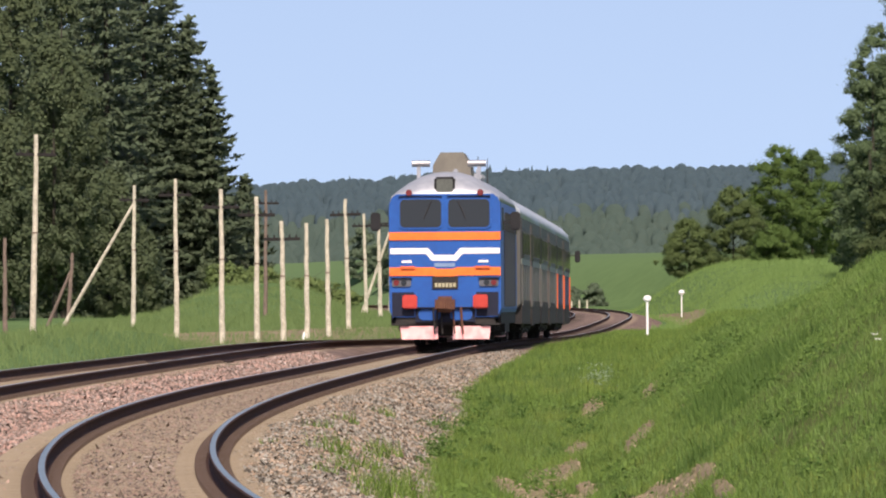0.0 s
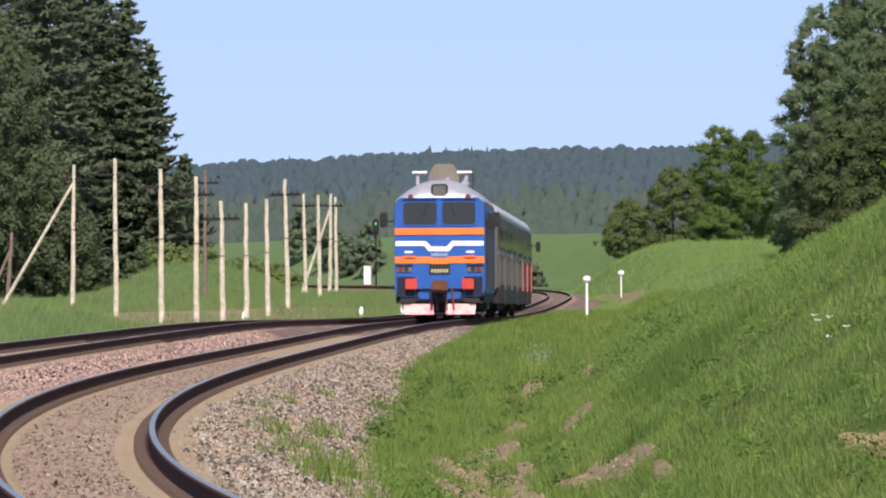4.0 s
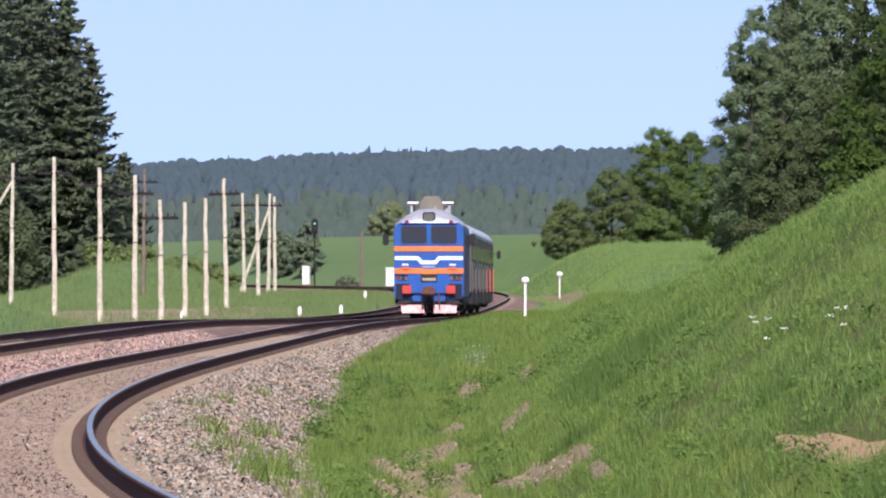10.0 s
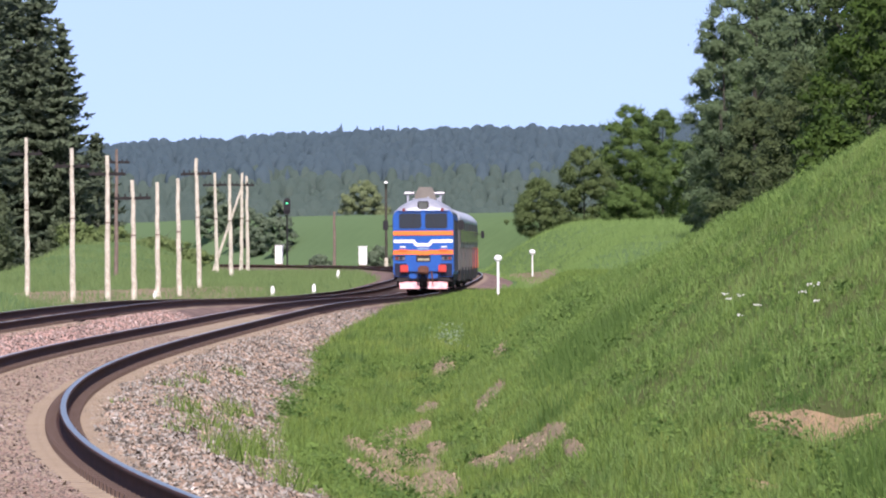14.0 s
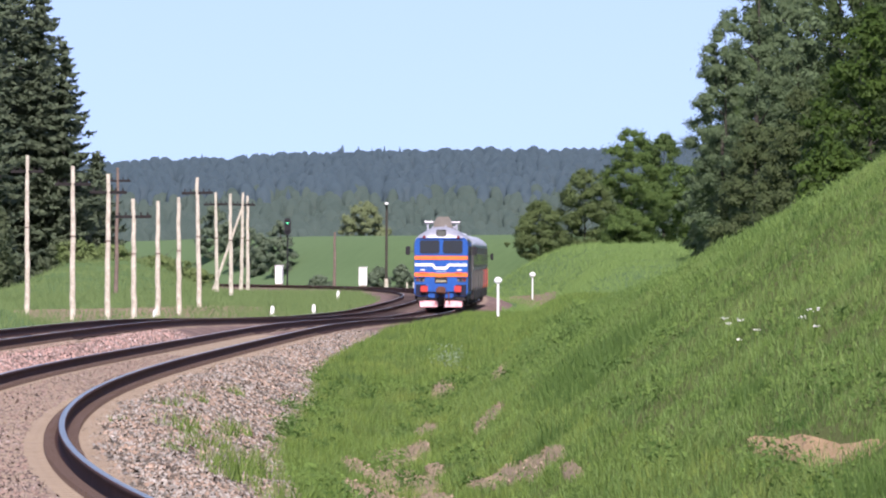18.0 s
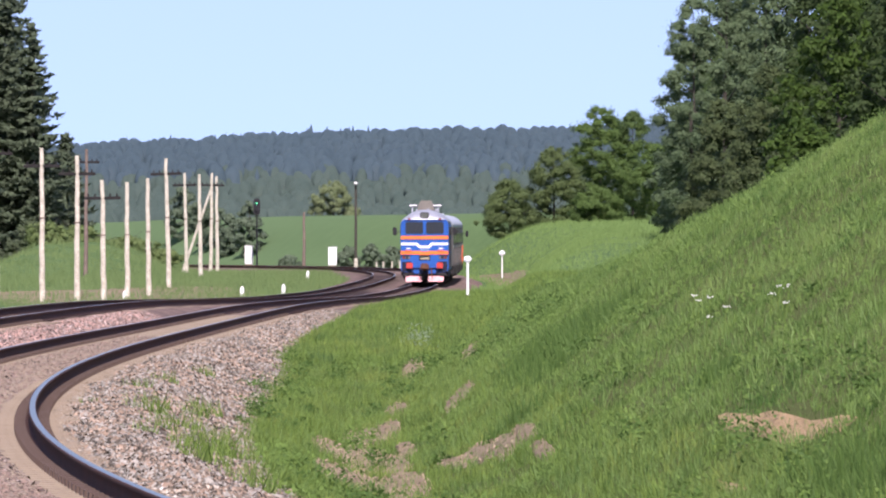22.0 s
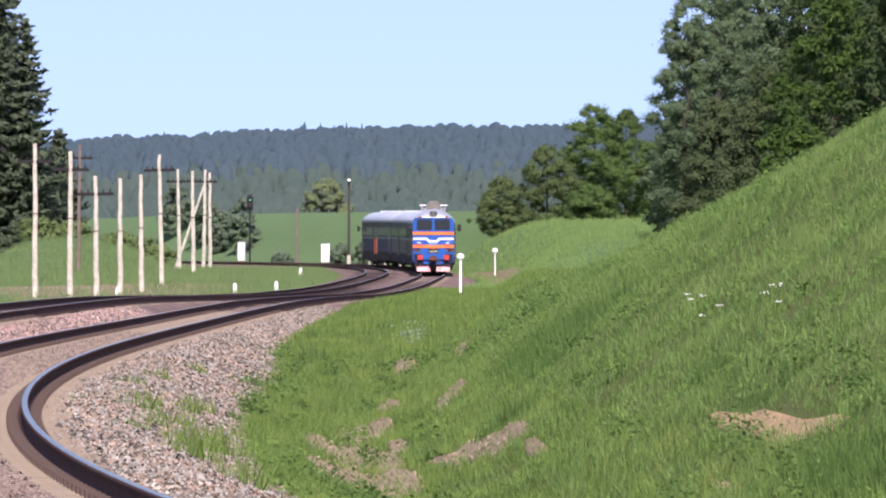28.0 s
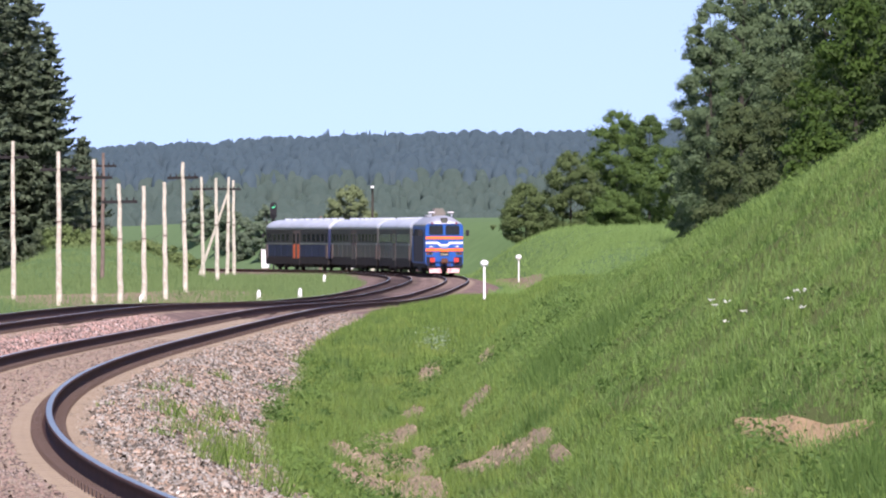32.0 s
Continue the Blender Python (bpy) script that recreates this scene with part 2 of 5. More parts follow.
M_BARK = surface("tree_bark", (0.06, 0.055, 0.043), (0.036, 0.033, 0.026), rough=0.95, scale=2, fine=14, bump=0.8)
M_SPRUCE = leafy("spruce_needles", (0.118, 0.155, 0.092), (0.072, 0.105, 0.062), 0.35, soften=0.12)
M_BIRCH = leafy("birch_leaves", (0.092, 0.122, 0.062), (0.066, 0.092, 0.047), 0.35, soften=0.12)
M_LEAF = leafy("bright_leaves", (0.105, 0.17, 0.044), (0.056, 0.104, 0.027), 0.35, soften=0.1)
M_LEAFDK = leafy("dark_bush_leaves", (0.09, 0.145, 0.042), (0.05, 0.09, 0.028), 0.35, soften=0.1)
M_POPLAR = leafy("silvery_poplar_leaves", (0.132, 0.19, 0.095), (0.06, 0.1, 0.045), 0.35, soften=0.1)
M_DRY = leafy("thin_greyish_leaves", (0.084, 0.118, 0.045), (0.05, 0.074, 0.03), 0.35, soften=0.3)
# Haze is painted into both far foliages: their greens are blued and greyed.
M_FARWOOD = leafy("hazed_far_foliage", (0.08, 0.124, 0.142), (0.064, 0.102, 0.12), 0.45, scale=0.03, vary=0.3, soften=0.45)
M_MIDWOOD = leafy("hazed_shrub_foliage", (0.093, 0.135, 0.112), (0.068, 0.105, 0.088), 0.45, scale=0.04, vary=0.3, soften=0.6)
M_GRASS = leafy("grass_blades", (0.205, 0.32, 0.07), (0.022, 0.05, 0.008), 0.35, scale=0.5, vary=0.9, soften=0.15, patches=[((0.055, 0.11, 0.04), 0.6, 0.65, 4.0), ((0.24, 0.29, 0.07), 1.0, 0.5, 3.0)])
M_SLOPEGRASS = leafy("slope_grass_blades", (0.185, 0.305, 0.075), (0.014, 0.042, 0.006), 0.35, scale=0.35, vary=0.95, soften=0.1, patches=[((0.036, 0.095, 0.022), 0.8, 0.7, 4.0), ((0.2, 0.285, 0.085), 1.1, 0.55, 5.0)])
M_TALLGRASS = leafy("tall_light_blades", (0.2, 0.305, 0.1), (0.11, 0.2, 0.052), 0.4, scale=0.5, vary=0.8, soften=0.1)
# Green pulled towards grey, painting in some haze over the field.
M_FARGRASS = leafy("pale_grass", (0.15, 0.222, 0.08), (0.09, 0.146, 0.046), 0.4, scale=0.12, soften=0.5)
M_MOUND = leafy("bright_bank_grass", (0.17, 0.275, 0.08), (0.11, 0.185, 0.05), 0.4, scale=0.12, soften=0.4)
M_HERB = leafy("herb_leaves", (0.15, 0.245, 0.055), (0.055, 0.11, 0.024), 0.35, scale=0.5, vary=0.8, soften=0.5)
M_WEED = leafy("dark_weed_leaves", (0.085, 0.155, 0.035), (0.045, 0.092, 0.022), 0.3, scale=0.5, vary=0.8, soften=0.2)
M_PALEHERB = leafy("silvery_herb_leaves", (0.28, 0.36, 0.24), (0.12, 0.19, 0.09), 0.3, scale=0.5, vary=0.8, soften=0.2)
M_DOORRED = surface("orange_red_door_paint", (0.75, 0.14, 0.04), (0.6, 0.11, 0.035), rough=0.5)
# Leaf green paled and greyed, painting haze over the bushes beyond the track.
M_HAZEBUSH = leafy("hazed_bush_leaves", (0.14, 0.19, 0.12), (0.105, 0.15, 0.092), 0.4, soften=0.15)
M_YELLOWBUSH = leafy("yellowish_bush_leaves", (0.19, 0.24, 0.115), (0.16, 0.205, 0.1), 0.45, vary=0.2, soften=0.8)
M_LIGHTSHRUB = leafy("pale_shrub_leaves", (0.17, 0.235, 0.085), (0.12, 0.175, 0.06), 0.4, soften=0.15)
M_BUSH = leafy("olive_bush_leaves", (0.12, 0.17, 0.06), (0.066, 0.1, 0.036), 0.35, soften=0.1)
M_DEEP = leafy("deep_green_leaves", (0.062, 0.112, 0.02), (0.024, 0.05, 0.01), 0.35, soften=0.1)
M_DEEPDK = leafy("shady_green_leaves", (0.054, 0.085, 0.028), (0.032, 0.056, 0.019), 0.35, soften=0.1)
M_FLOWER = surface("white_umbel_flowers", (0.8, 0.82, 0.75), rough=0.7, bump=0)


# ---- mesh helpers ----
def mesh_of(name, verts, faces, mats, index=None, smooth=False, normals=None):
    """A mesh from an array of vertices and one of faces with the same number of corners; normals: one for each vertex."""
    me = bpy.data.meshes.new(name)
    v, f = np.asarray(verts, np.float32), np.asarray(faces, np.int32)
    me.vertices.add(len(v))
    me.vertices.foreach_set("co", v.ravel())
    me.loops.add(f.size)
    me.loops.foreach_set("vertex_index", f.ravel())
    me.polygons.add(len(f))
    me.polygons.foreach_set("loop_start", np.arange(len(f), dtype=np.int32) * f.shape[1])
    for m in mats if isinstance(mats, (list, tuple)) else [mats]:
        me.materials.append(m)
    if index is not None:
        me.polygons.foreach_set("material_index", np.asarray(index, np.int32))
    if smooth:
        me.polygons.foreach_set("use_smooth", np.ones(len(f), bool))
    me.update(calc_edges=True)
    me.validate()
    if normals is not None:
        me.attributes.new("custom_normal", "FLOAT_VECTOR", "POINT").data.foreach_set("vector", np.asarray(normals, np.float32).ravel())
    return me


def part(name, bm, material, parent, label="", smooth=False):
    """Links a bmesh (or a ready mesh) as one mesh object under a thing or a part."""
    if isinstance(bm, bpy.types.Mesh):
        me = bm
    else:
        me = bpy.data.meshes.new(name)
        bmesh.ops.recalc_face_normals(bm, faces=bm.faces)
        bm.to_mesh(me)
        bm.free()
        for m in material if isinstance(material, (list, tuple)) else [material]:
            me.materials.append(m)
        if smooth:
            for p in me.polygons:
                p.use_smooth = True
    ob = new(name, me)
    ob.parent = parent
    if label:
        tagged(ob, label)
    return ob


def box(bm, x, y, z, bevel=0.0, mat=0, m=None):
    """A box from ranges x, y, z, with bevelled edges, turned by m."""
    r = bmesh.ops.create_cube(bm, size=1)
    vs = r["verts"]
    for v in vs:
        v.co = Vector(((x[0] + x[1]) / 2 + v.co.x * (x[1] - x[0]), (y[0] + y[1]) / 2 + v.co.y * (y[1] - y[0]), (z[0] + z[1]) / 2 + v.co.z * (z[1] - z[0])))
    if m is not None:
        bmesh.ops.transform(bm, matrix=m, verts=vs)
    faces = list({f for v in vs for f in v.link_faces})
    for f in faces:
        f.material_index = mat
    if bevel:
        bmesh.ops.bevel(bm, geom=list({e for v in vs for e in v.link_edges}), offset=bevel, segments=2, affect="EDGES")
    return bm


def boxed(x, y, z, bevel=0.0):
    return box(bmesh.new(), x, y, z, bevel)


def tube(bm, a, b, r1, r2=None, seg=10, cap=True):
    """A tapered round bar from a to b."""
    a, b = Vector(a), Vector(b)
    d = b - a
    m = Matrix.Translation((a + b) / 2) @ d.to_track_quat("Z", "Y").to_matrix().to_4x4()
    bmesh.ops.create_cone(bm, cap_ends=cap, segments=seg, radius1=r1, radius2=r1 if r2 is None else r2, depth=d.length, matrix=m)
    return bm


def tubed(a, b, r1, r2=None, seg=10):
    return tube(bmesh.new(), a, b, r1, r2, seg)


def outline(bm, points, y0, y1):
    """A plate: an outline in x and z, between two y."""
    a = [bm.verts.new((x, y0, z)) for x, z in points]
    b = [bm.verts.new((x, y1, z)) for x, z in points]
    bm.faces.new(a), bm.faces.new(b[::-1])
    n = len(a)
    for i in range(n):
        bm.faces.new((a[i], b[i], b[(i + 1) % n], a[(i + 1) % n]))
    return bm


def thing(name, label, category, group="", m=None):
    ob = tagged(new(name), label, category, group)
    ob.empty_display_size = 0.3
    if m is not None:
        ob.matrix_world = m
    return ob


# ---- the plan: the line of the track, its height, the lie of the land ----
def smooth_table(x, xs, ys):
    """Values between knots, eased through the knots (Catmull-Rom slopes)."""
    xs, ys = np.asarray(xs, float), np.asarray(ys, float)
    s = np.gradient(ys, xs)
    x = np.clip(np.asarray(x, float), xs[0], xs[-1])
    i = np.clip(np.searchsorted(xs, x) - 1, 0, len(xs) - 2)
    h = xs[i + 1] - xs[i]
    t = (x - xs[i]) / h
    return (2 * t**3 - 3 * t**2 + 1) * ys[i] + (t**3 - 2 * t**2 + t) * h * s[i] + (-2 * t**3 + 3 * t**2) * ys[i + 1] + (t**3 - t**2) * h * s[i + 1]


def line_x(d):
    """The near track's centre line: a transition curve, a straight, then a curve to the left."""
    d = np.asarray(d, float)
    x = -4.655 + 0.01654 * (d - 165)
    k, reach = 2.539e-7, 115.0
    x = x + k * np.clip(170 - d, 0, reach) ** 3.5
    more = np.clip(170 - reach - d, 0, None)
    x = x + more * 3.5 * k * reach**2.5 + more**2 * (4.375 * k * reach**1.5 + 1 / 420)
    bend = np.clip(d - 574, 0, 176) * 0.0152
    x = x - bend**3 + 0.09 * ease(d, 120, 215) * (1 - ease(d, 320, 430))
    return x - np.clip(d - 750, 0, None) * 0.326


def rail_z(d):
    return EYE - smooth_table(d, [-60, 60, 100, 150, 200, 221, 261, 315, 356, 396, 437, 477, 531, 572, 612, 652, 800, 1000, 1400], [1.73, 1.73, 1.73, 1.78, 1.85, 1.9, 2.09, 2.43, 2.69, 2.88, 3.05, 3.15, 3.2, 3.19, 3.1, 3.0, 2.9, 2.9, 2.9])


def bed_z(d):
    """Height of the natural ground's reference line under the tracks."""
    return EYE - smooth_table(d, [-60, 60, 100, 150, 200, 244, 341, 476, 581, 652, 800, 1000, 1400], [1.73, 1.73, 1.73, 1.78, 1.86, 2.03, 2.5, 2.98, 3.05, 3.0, 2.9, 2.9, 2.9])


def far_lift(d):
    """How far the outer track of the near curve stands over the inner one."""
    return 0.14 * (1 - ease(d, 190, 300))


def ease(x, a, b):
    t = np.clip((np.asarray(x, float) - a) / (b - a), 0, 1)
    return t * t * (3 - 2 * t)


def waves(x, y, size, seed=0.0):
    """Soft irregular swell between -1 and 1."""
    x, y = np.asarray(x, float) / size, np.asarray(y, float) / size
    return (np.sin(x * 1.7 + y * 0.9 + seed) + np.sin(-x * 1.1 + y * 1.9 + seed * 2.3) + np.sin(x * 2.9 - y * 2.3 + seed * 0.7) * 0.6 + np.sin(x * 0.6 + y * 3.3 + seed * 1.9) * 0.6) / 3.2


CREST_D = [-60, 60, 90, 120, 150, 180, 210, 250, 300, 360, 430, 500, 560, 620, 680, 760, 900]
CREST_H = [6.6, 6.8, 7.5, 3.22, 1.52, 0.66, 0.46, 0.6, 0.72, 0.83, 0.94, 1.04, 3.0, 3.8, 4.3, 4.6, 4.0]


def land(x, d):
    """Height of the ground at x, d."""
    x, d = np.asarray(x, float), np.asarray(d, float)
    u = x - line_x(d)
    base = bed_z(d) - 0.72
    # the cutting's slope beside the near track
    crest = smooth_table(d, CREST_D, CREST_H)
    foot = 5.4 + 30 * ease(d, 690, 770)
    up = np.clip(u - foot, 0, None) * 0.72
    slope = crest * (1 - np.exp(-np.minimum((up / crest) ** 3, 60.0))) ** (1 / 3)
    slope = np.where(u > foot, slope, 0) + np.clip(u - 16, 0, 60) * 0.02
    ditch = -0.22 * np.exp(-(((u - 4.5) / 0.6) ** 2)) * (1 - ease(d, 110, 160))
    verge = 0.5 * ease(u, 1.7 - 0.5 * ease(d, 200, 250), 2.7 - 0.8 * ease(d, 200, 250)) * ease(d, 120, 200) * (1 - ease(d, 430, 540))
    right = slope + ditch + verge + 0.06 * waves(x, d, 1.6, 1.0) * ease(u, 3.5, 6) + 0.1 * waves(x, d, 6.0, 4.0) * ease(u, 5, 9)
    right = right * (1 - ease(d, 900, 1150))
    # low grassy banks beyond the far track
    bank = (0.68 + 0.5 * ease(d, 205, 242)) * ease(-u, 8.2, 10.5) * (1 - ease(d, 255, 285)) * ease(d, 60, 120) * (1 - 0.6 * ease(-u, 11.6, 13.6) * ease(d, 150, 220)) - 0.1 * ease(-u, 9, 30)
    bank = bank + 0.5 * ease(-u, 6.1, 8.4) * ease(d, 470, 560) * (1 - ease(d, 640, 720))
    knoll = 2.5 * ease(d, 590, 700) * (1 - ease(d, 760, 860)) * ease(-x, 17, 25) * (1 - ease(-x, 29, 34)) * (1 + 0.25 * waves(x, d, 3.0, 5.0))
    left = bank + knoll + 0.12 * waves(x, d, 9.0, 2.0) * ease(-u, 9, 16)
    z = base + np.where(u > 0, right, left)
    # the field rising to the wooded hills
    z = z + 0.0062 * np.clip(d - 820, 0, 900) + ease(d, 1700, 2900) * (26.6 + 1.6 * waves(x, d * 0, 70, 3.0) + 0.04 * np.clip(x, -300, 300))
    return z


# ---- ground ----
def build_ground():
    ds = np.concatenate([np.arange(-60, 40, 5.0), np.arange(40, 260, 0.8), np.arange(260, 820, 2.5), np.arange(820, 1700, 20), np.arange(1700, 4601, 100)])
    us = np.concatenate([-np.geomspace(2600, 42, 22), np.arange(-40, -9, 1.5), np.arange(-9, 3.0, 1.0), np.arange(3, 22, 0.3), np.arange(22, 60, 2.0), np.geomspace(62, 2600, 22)])
    D, U = np.meshgrid(ds, us, indexing="ij")
    X = line_x(np.minimum(D, 950)) + U
    Z = land(X, D)
    n, k = D.shape
    v = np.stack([X, D, Z], -1).reshape(-1, 3)
    i = (np.arange(n - 1)[:, None] * k + np.arange(k - 1)[None]).ravel()
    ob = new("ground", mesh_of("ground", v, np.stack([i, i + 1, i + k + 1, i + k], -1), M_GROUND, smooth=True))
    shaded_thatch = ease(U, 2.0, 2.6) * (1 - ease(U, 16, 24)) * (1 - ease(D, 150, 230)) * 0.9
    ob.data.attributes.new("shaded_thatch", "FLOAT", "POINT").data.foreach_set("value", shaded_thatch.ravel().astype(np.float32))
    hazy_crop = ease(D, 790, 860) * (1 - ease(D, 1300, 1420)) * (0.75 + 0.25 * waves(X, D, 26.0, 2.0))
    ob.data.attributes.new("hazy_crop", "FLOAT", "POINT").data.foreach_set("value", hazy_crop.ravel().astype(np.float32))
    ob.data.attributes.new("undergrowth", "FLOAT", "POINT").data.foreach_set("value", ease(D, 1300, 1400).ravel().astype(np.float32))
    tagged(ob, "rolling green meadow ground with a grassy cutting", "ground", kind="structure")
    return ob


build_ground()


# ---- the two tracks ----
GAUGE, SPACING = 1.52, 4.1
RAIL_PROFILE = [(-0.075, -0.18), (-0.075, -0.165), (-0.012, -0.145), (-0.009, -0.045), (-0.036, -0.035), (-0.037, -0.006), (-0.028, 0), (0.028, 0), (0.037, -0.006), (0.036, -0.035), (0.009, -0.045), (0.012, -0.145), (0.075, -0.165), (0.075, -0.18)]


def track_steps():
    return np.concatenate([np.arange(-40, 40, 4.0), np.arange(40, 230, 1.5), np.arange(230, 1000, 5.0)])


def cant(d):
    """How far the outer rail stands over the inner one."""
    return 0.06 * (1 - ease(d, 90, 190))


def swept(profile, offset, lift=0.0, canted=True):
    """A profile of (across, up) carried along the track, offset from its centre line."""
    ds = track_steps()
    slope = np.gradient(line_x(ds), ds)
    nx, ny = 1 / np.hypot(1, slope), -slope / np.hypot(1, slope)
    pr = np.array(profile)
    off = offset + pr[:, 0]
    X = line_x(ds)[:, None] + nx[:, None] * off
    Y = ds[:, None] + ny[:, None] * off
    Z = rail_z(ds)[:, None] + lift + pr[:, 1][None] + 0 * X
    k, n = len(pr), len(ds)
    v = np.stack([X, Y, Z], -1).reshape(-1, 3)
    i = np.arange(n - 1)[:, None] * k
    j = np.arange(k)
    f = np.stack([i + j, i + (j + 1) % k, i + k + (j + 1) % k, i + k + j], -1).reshape(-1, 4)
    return v, f, k, n


def build_track(name, centre, label):
    track = thing(name, label, "railway track", "double track")
    tagged(track, kind="structure")
    for side in (-1, 1):
        at = centre + side * (GAUGE / 2 + 0.037)
        v, f, k, n = swept(RAIL_PROFILE, at)
        # the outer rail of the curve is raised
        v[:, 2] += cant(v[:, 1]) * (0.5 - side * 0.5) + (far_lift(v[:, 1]) if centre else 0)
        index = np.tile([1 if j == 6 else 0 for j in range(k)], n - 1)
        part("rail", mesh_of("rail", v, f, [M_RUST, M_RAILTOP], index), None, track, "dark rusty rail with a polished running surface")
    return track


track_near = build_track("railway_track", 0.0, "curved near track with rusty rails on dusty sleepers")
track_far = build_track("railway_track", -SPACING, "curved far track with rusty rails on dusty sleepers")


def build_ballast():
    ds = np.concatenate([np.arange(-40, 40, 4.0), np.arange(40, 230, 0.7), np.arange(230, 1000, 4.0)])
    us = np.concatenate([np.arange(-8.4, -6.0, 0.4), np.arange(-6.0, 3.65, 0.12)])
    D, U = np.meshgrid(ds, us, indexing="ij")
    X = line_x(D) + U
    top = np.interp(us, [-8.4, -6.3, -5.9, -2.5, -2.05, -1.8, 1.7, 1.9, 3.2, 3.6], [-0.95, -0.26, -0.21, -0.21, -0.29, -0.21, -0.21, -0.24, -0.72, -0.95])
    Z = rail_z(D) + top[None] + 0.02 * waves(X, D, 0.45, 2.0) + 0.02 * waves(X, D, 1.7, 5.0)
    Z += cant(D) * np.clip(0.5 - U / 1.6, 0, 1) * ease(U, -2.3, -1.6) + cant(D) * np.clip(0.5 - (U + SPACING) / 1.6, 0, 1) * ease(-U, 2.0, 2.6) + far_lift(D) * ease(-U, 2.1, 2.9)
    n, k = D.shape
    i = (np.arange(n - 1)[:, None] * k + np.arange(k - 1)[None]).ravel()
    near = np.minimum(np.abs(U), np.abs(U + SPACING))
    wander = 0.06 * waves(X, D, 0.5, 1.0) + 0.08 * waves(X, D, 3.0, 2.0)
    dust = np.exp(-(((near - 1.0 + wander) / 0.24) ** 4)) * 0.9 + np.exp(-(((near - 0.6 + wander) / 0.14) ** 4)) * 0.5
    dust = np.clip(dust * (0.75 + 0.4 * waves(X, D, 0.8, 7.0)), 0, 1)
    ob = new("ballast_bed", mesh_of("ballast_bed", np.stack([X, D, Z], -1).reshape(-1, 3), np.stack([i, i + 1, i + k + 1, i + k], -1), M_BALLAST, smooth=True))
    ob.data.attributes.new("dust", "FLOAT", "POINT").data.foreach_set("value", dust.ravel().astype(np.float32))
    grime = np.exp(-(((U - 1.36 + wander * 2) / 0.2) ** 4)) * (1 - ease(D, 95, 150)) * 0.8 * np.clip(0.6 + 0.7 * waves(X, D, 0.9, 3.0), 0, 1) + 0.85 * np.exp(-(((U + SPACING) / 0.72) ** 6)) * (1 - ease(D, 290, 330))
    oil = np.exp(-(((U + SPACING + 0.1 + wander * 3) / 1.6) ** 6)) * ease(D, 300, 350) * (1 - ease(D, 620, 690)) + np.exp(-(((U + 2.3 + wander * 3) / 1.2) ** 4)) * ease(D, 340, 390) * (1 - ease(D, 455, 500)) + 0.7 * np.exp(-(((U + wander * 2) / 1.0) ** 4)) * ease(D, 370, 440) * (1 - ease(D, 500, 580))
    ob.data.attributes.new("oil", "FLOAT", "POINT").data.foreach_set("value", np.clip(oil * (0.85 + 0.3 * waves(X, D, 5.0, 3.0)), 0, 0.95).ravel().astype(np.float32))
    ob.data.attributes.new("grime", "FLOAT", "POINT").data.foreach_set("value", grime.ravel().astype(np.float32))
    tagged(ob, "pinkish-grey crushed stone ballast under both tracks", "ballast", kind="structure")


build_ballast()


# ---- the train ----
def shell(profile, sections):
    """A body lofted along y; profile: half outline (x, z) from the bottom to the top middle; sections: (y, width factor, function for z)."""
    bm = bmesh.new()
    rings = []
    full = profile + [(-x, z) for x, z in reversed(profile) if x > 1e-6]
    for y, w, fz in sections:
        rings.append([bm.verts.new((x * w, y, fz(z))) for x, z in full])
    n = len(full)
    for a, b in zip(rings, rings[1:]):
        for i in range(n):
            bm.faces.new((a[i], a[(i + 1) % n], b[(i + 1) % n], b[i]))
    bm.faces.new(rings[0][::-1]), bm.faces.new(rings[-1])
    return bm


def rounded_plate(x0, x1, z0, z1, r, y0, y1):
    pts = []
    for cx, cz, a0 in ((x1 - r, z0 + r, -90), (x1 - r, z1 - r, 0), (x0 + r, z1 - r, 90), (x0 + r, z0 + r, 180)):
        for k in range(5):
            a = radians(a0 + k * 22.5)
            pts.append((cx + r * math.cos(a), cz + r * math.sin(a)))
    return outline(bmesh.new(), pts, y0, y1)


WHEEL_R = 0.525


def wheelset(parent, y):
    bm = bmesh.new()
    for s in (-1, 1):
        tube(bm, (s * 0.72, 0, 0), (s * 0.85, 0, 0), WHEEL_R, WHEEL_R, 22)
        tube(bm, (s * 0.70, 0, 0), (s * 0.73, 0, 0), WHEEL_R + 0.03, WHEEL_R + 0.03, 22)
        box(bm, (s * 0.86 - 0.02, s * 0.86 + 0.02), (-0.06, 0.06), (-0.44, 0.44))
    tube(bm, (-1.05, 0, 0), (1.05, 0, 0), 0.09, 0.09, 10)
    part("wheelset", bm, M_DARK, parent, "dark steel wheelset").location = (0, y, WHEEL_R)


def bogie(parent, y, axles):
    bm = bmesh.new()
    half = max(abs(a) for a in axles) + 0.75
    for s in (-1, 1):
        box(bm, (s * 1.12 - 0.09, s * 1.12 + 0.09), (y - half, y + half), (0.55, 0.85), 0.03)
        for a in axles:
            box(bm, (s * 1.12 - 0.15, s * 1.12 + 0.15), (y + a - 0.2, y + a + 0.2), (0.35, 0.72), 0.04)
            for k in (-0.33, 0.33):
                tube(bm, (s * 1.12, y + a + k, 0.62), (s * 1.12, y + a + k, 0.98), 0.09, 0.09, 8)
    box(bm, (-1.05, 1.05), (y - 0.25, y + 0.25), (0.6, 0.9), 0.03)
    part("bogie_frame", bm, M_DARK, parent, "sooty black bogie frame")
    # Solid dark block added to fill the shade between the wheels.
    part("bogie_shade_block", boxed((-1.02, 1.02), (y - half + 0.1, y + half - 0.1), (0.24, 0.72), 0.05), M_DARK, parent, "dark block added for the shade between the wheels")
    for a in axles:
        wheelset(parent, y + a)


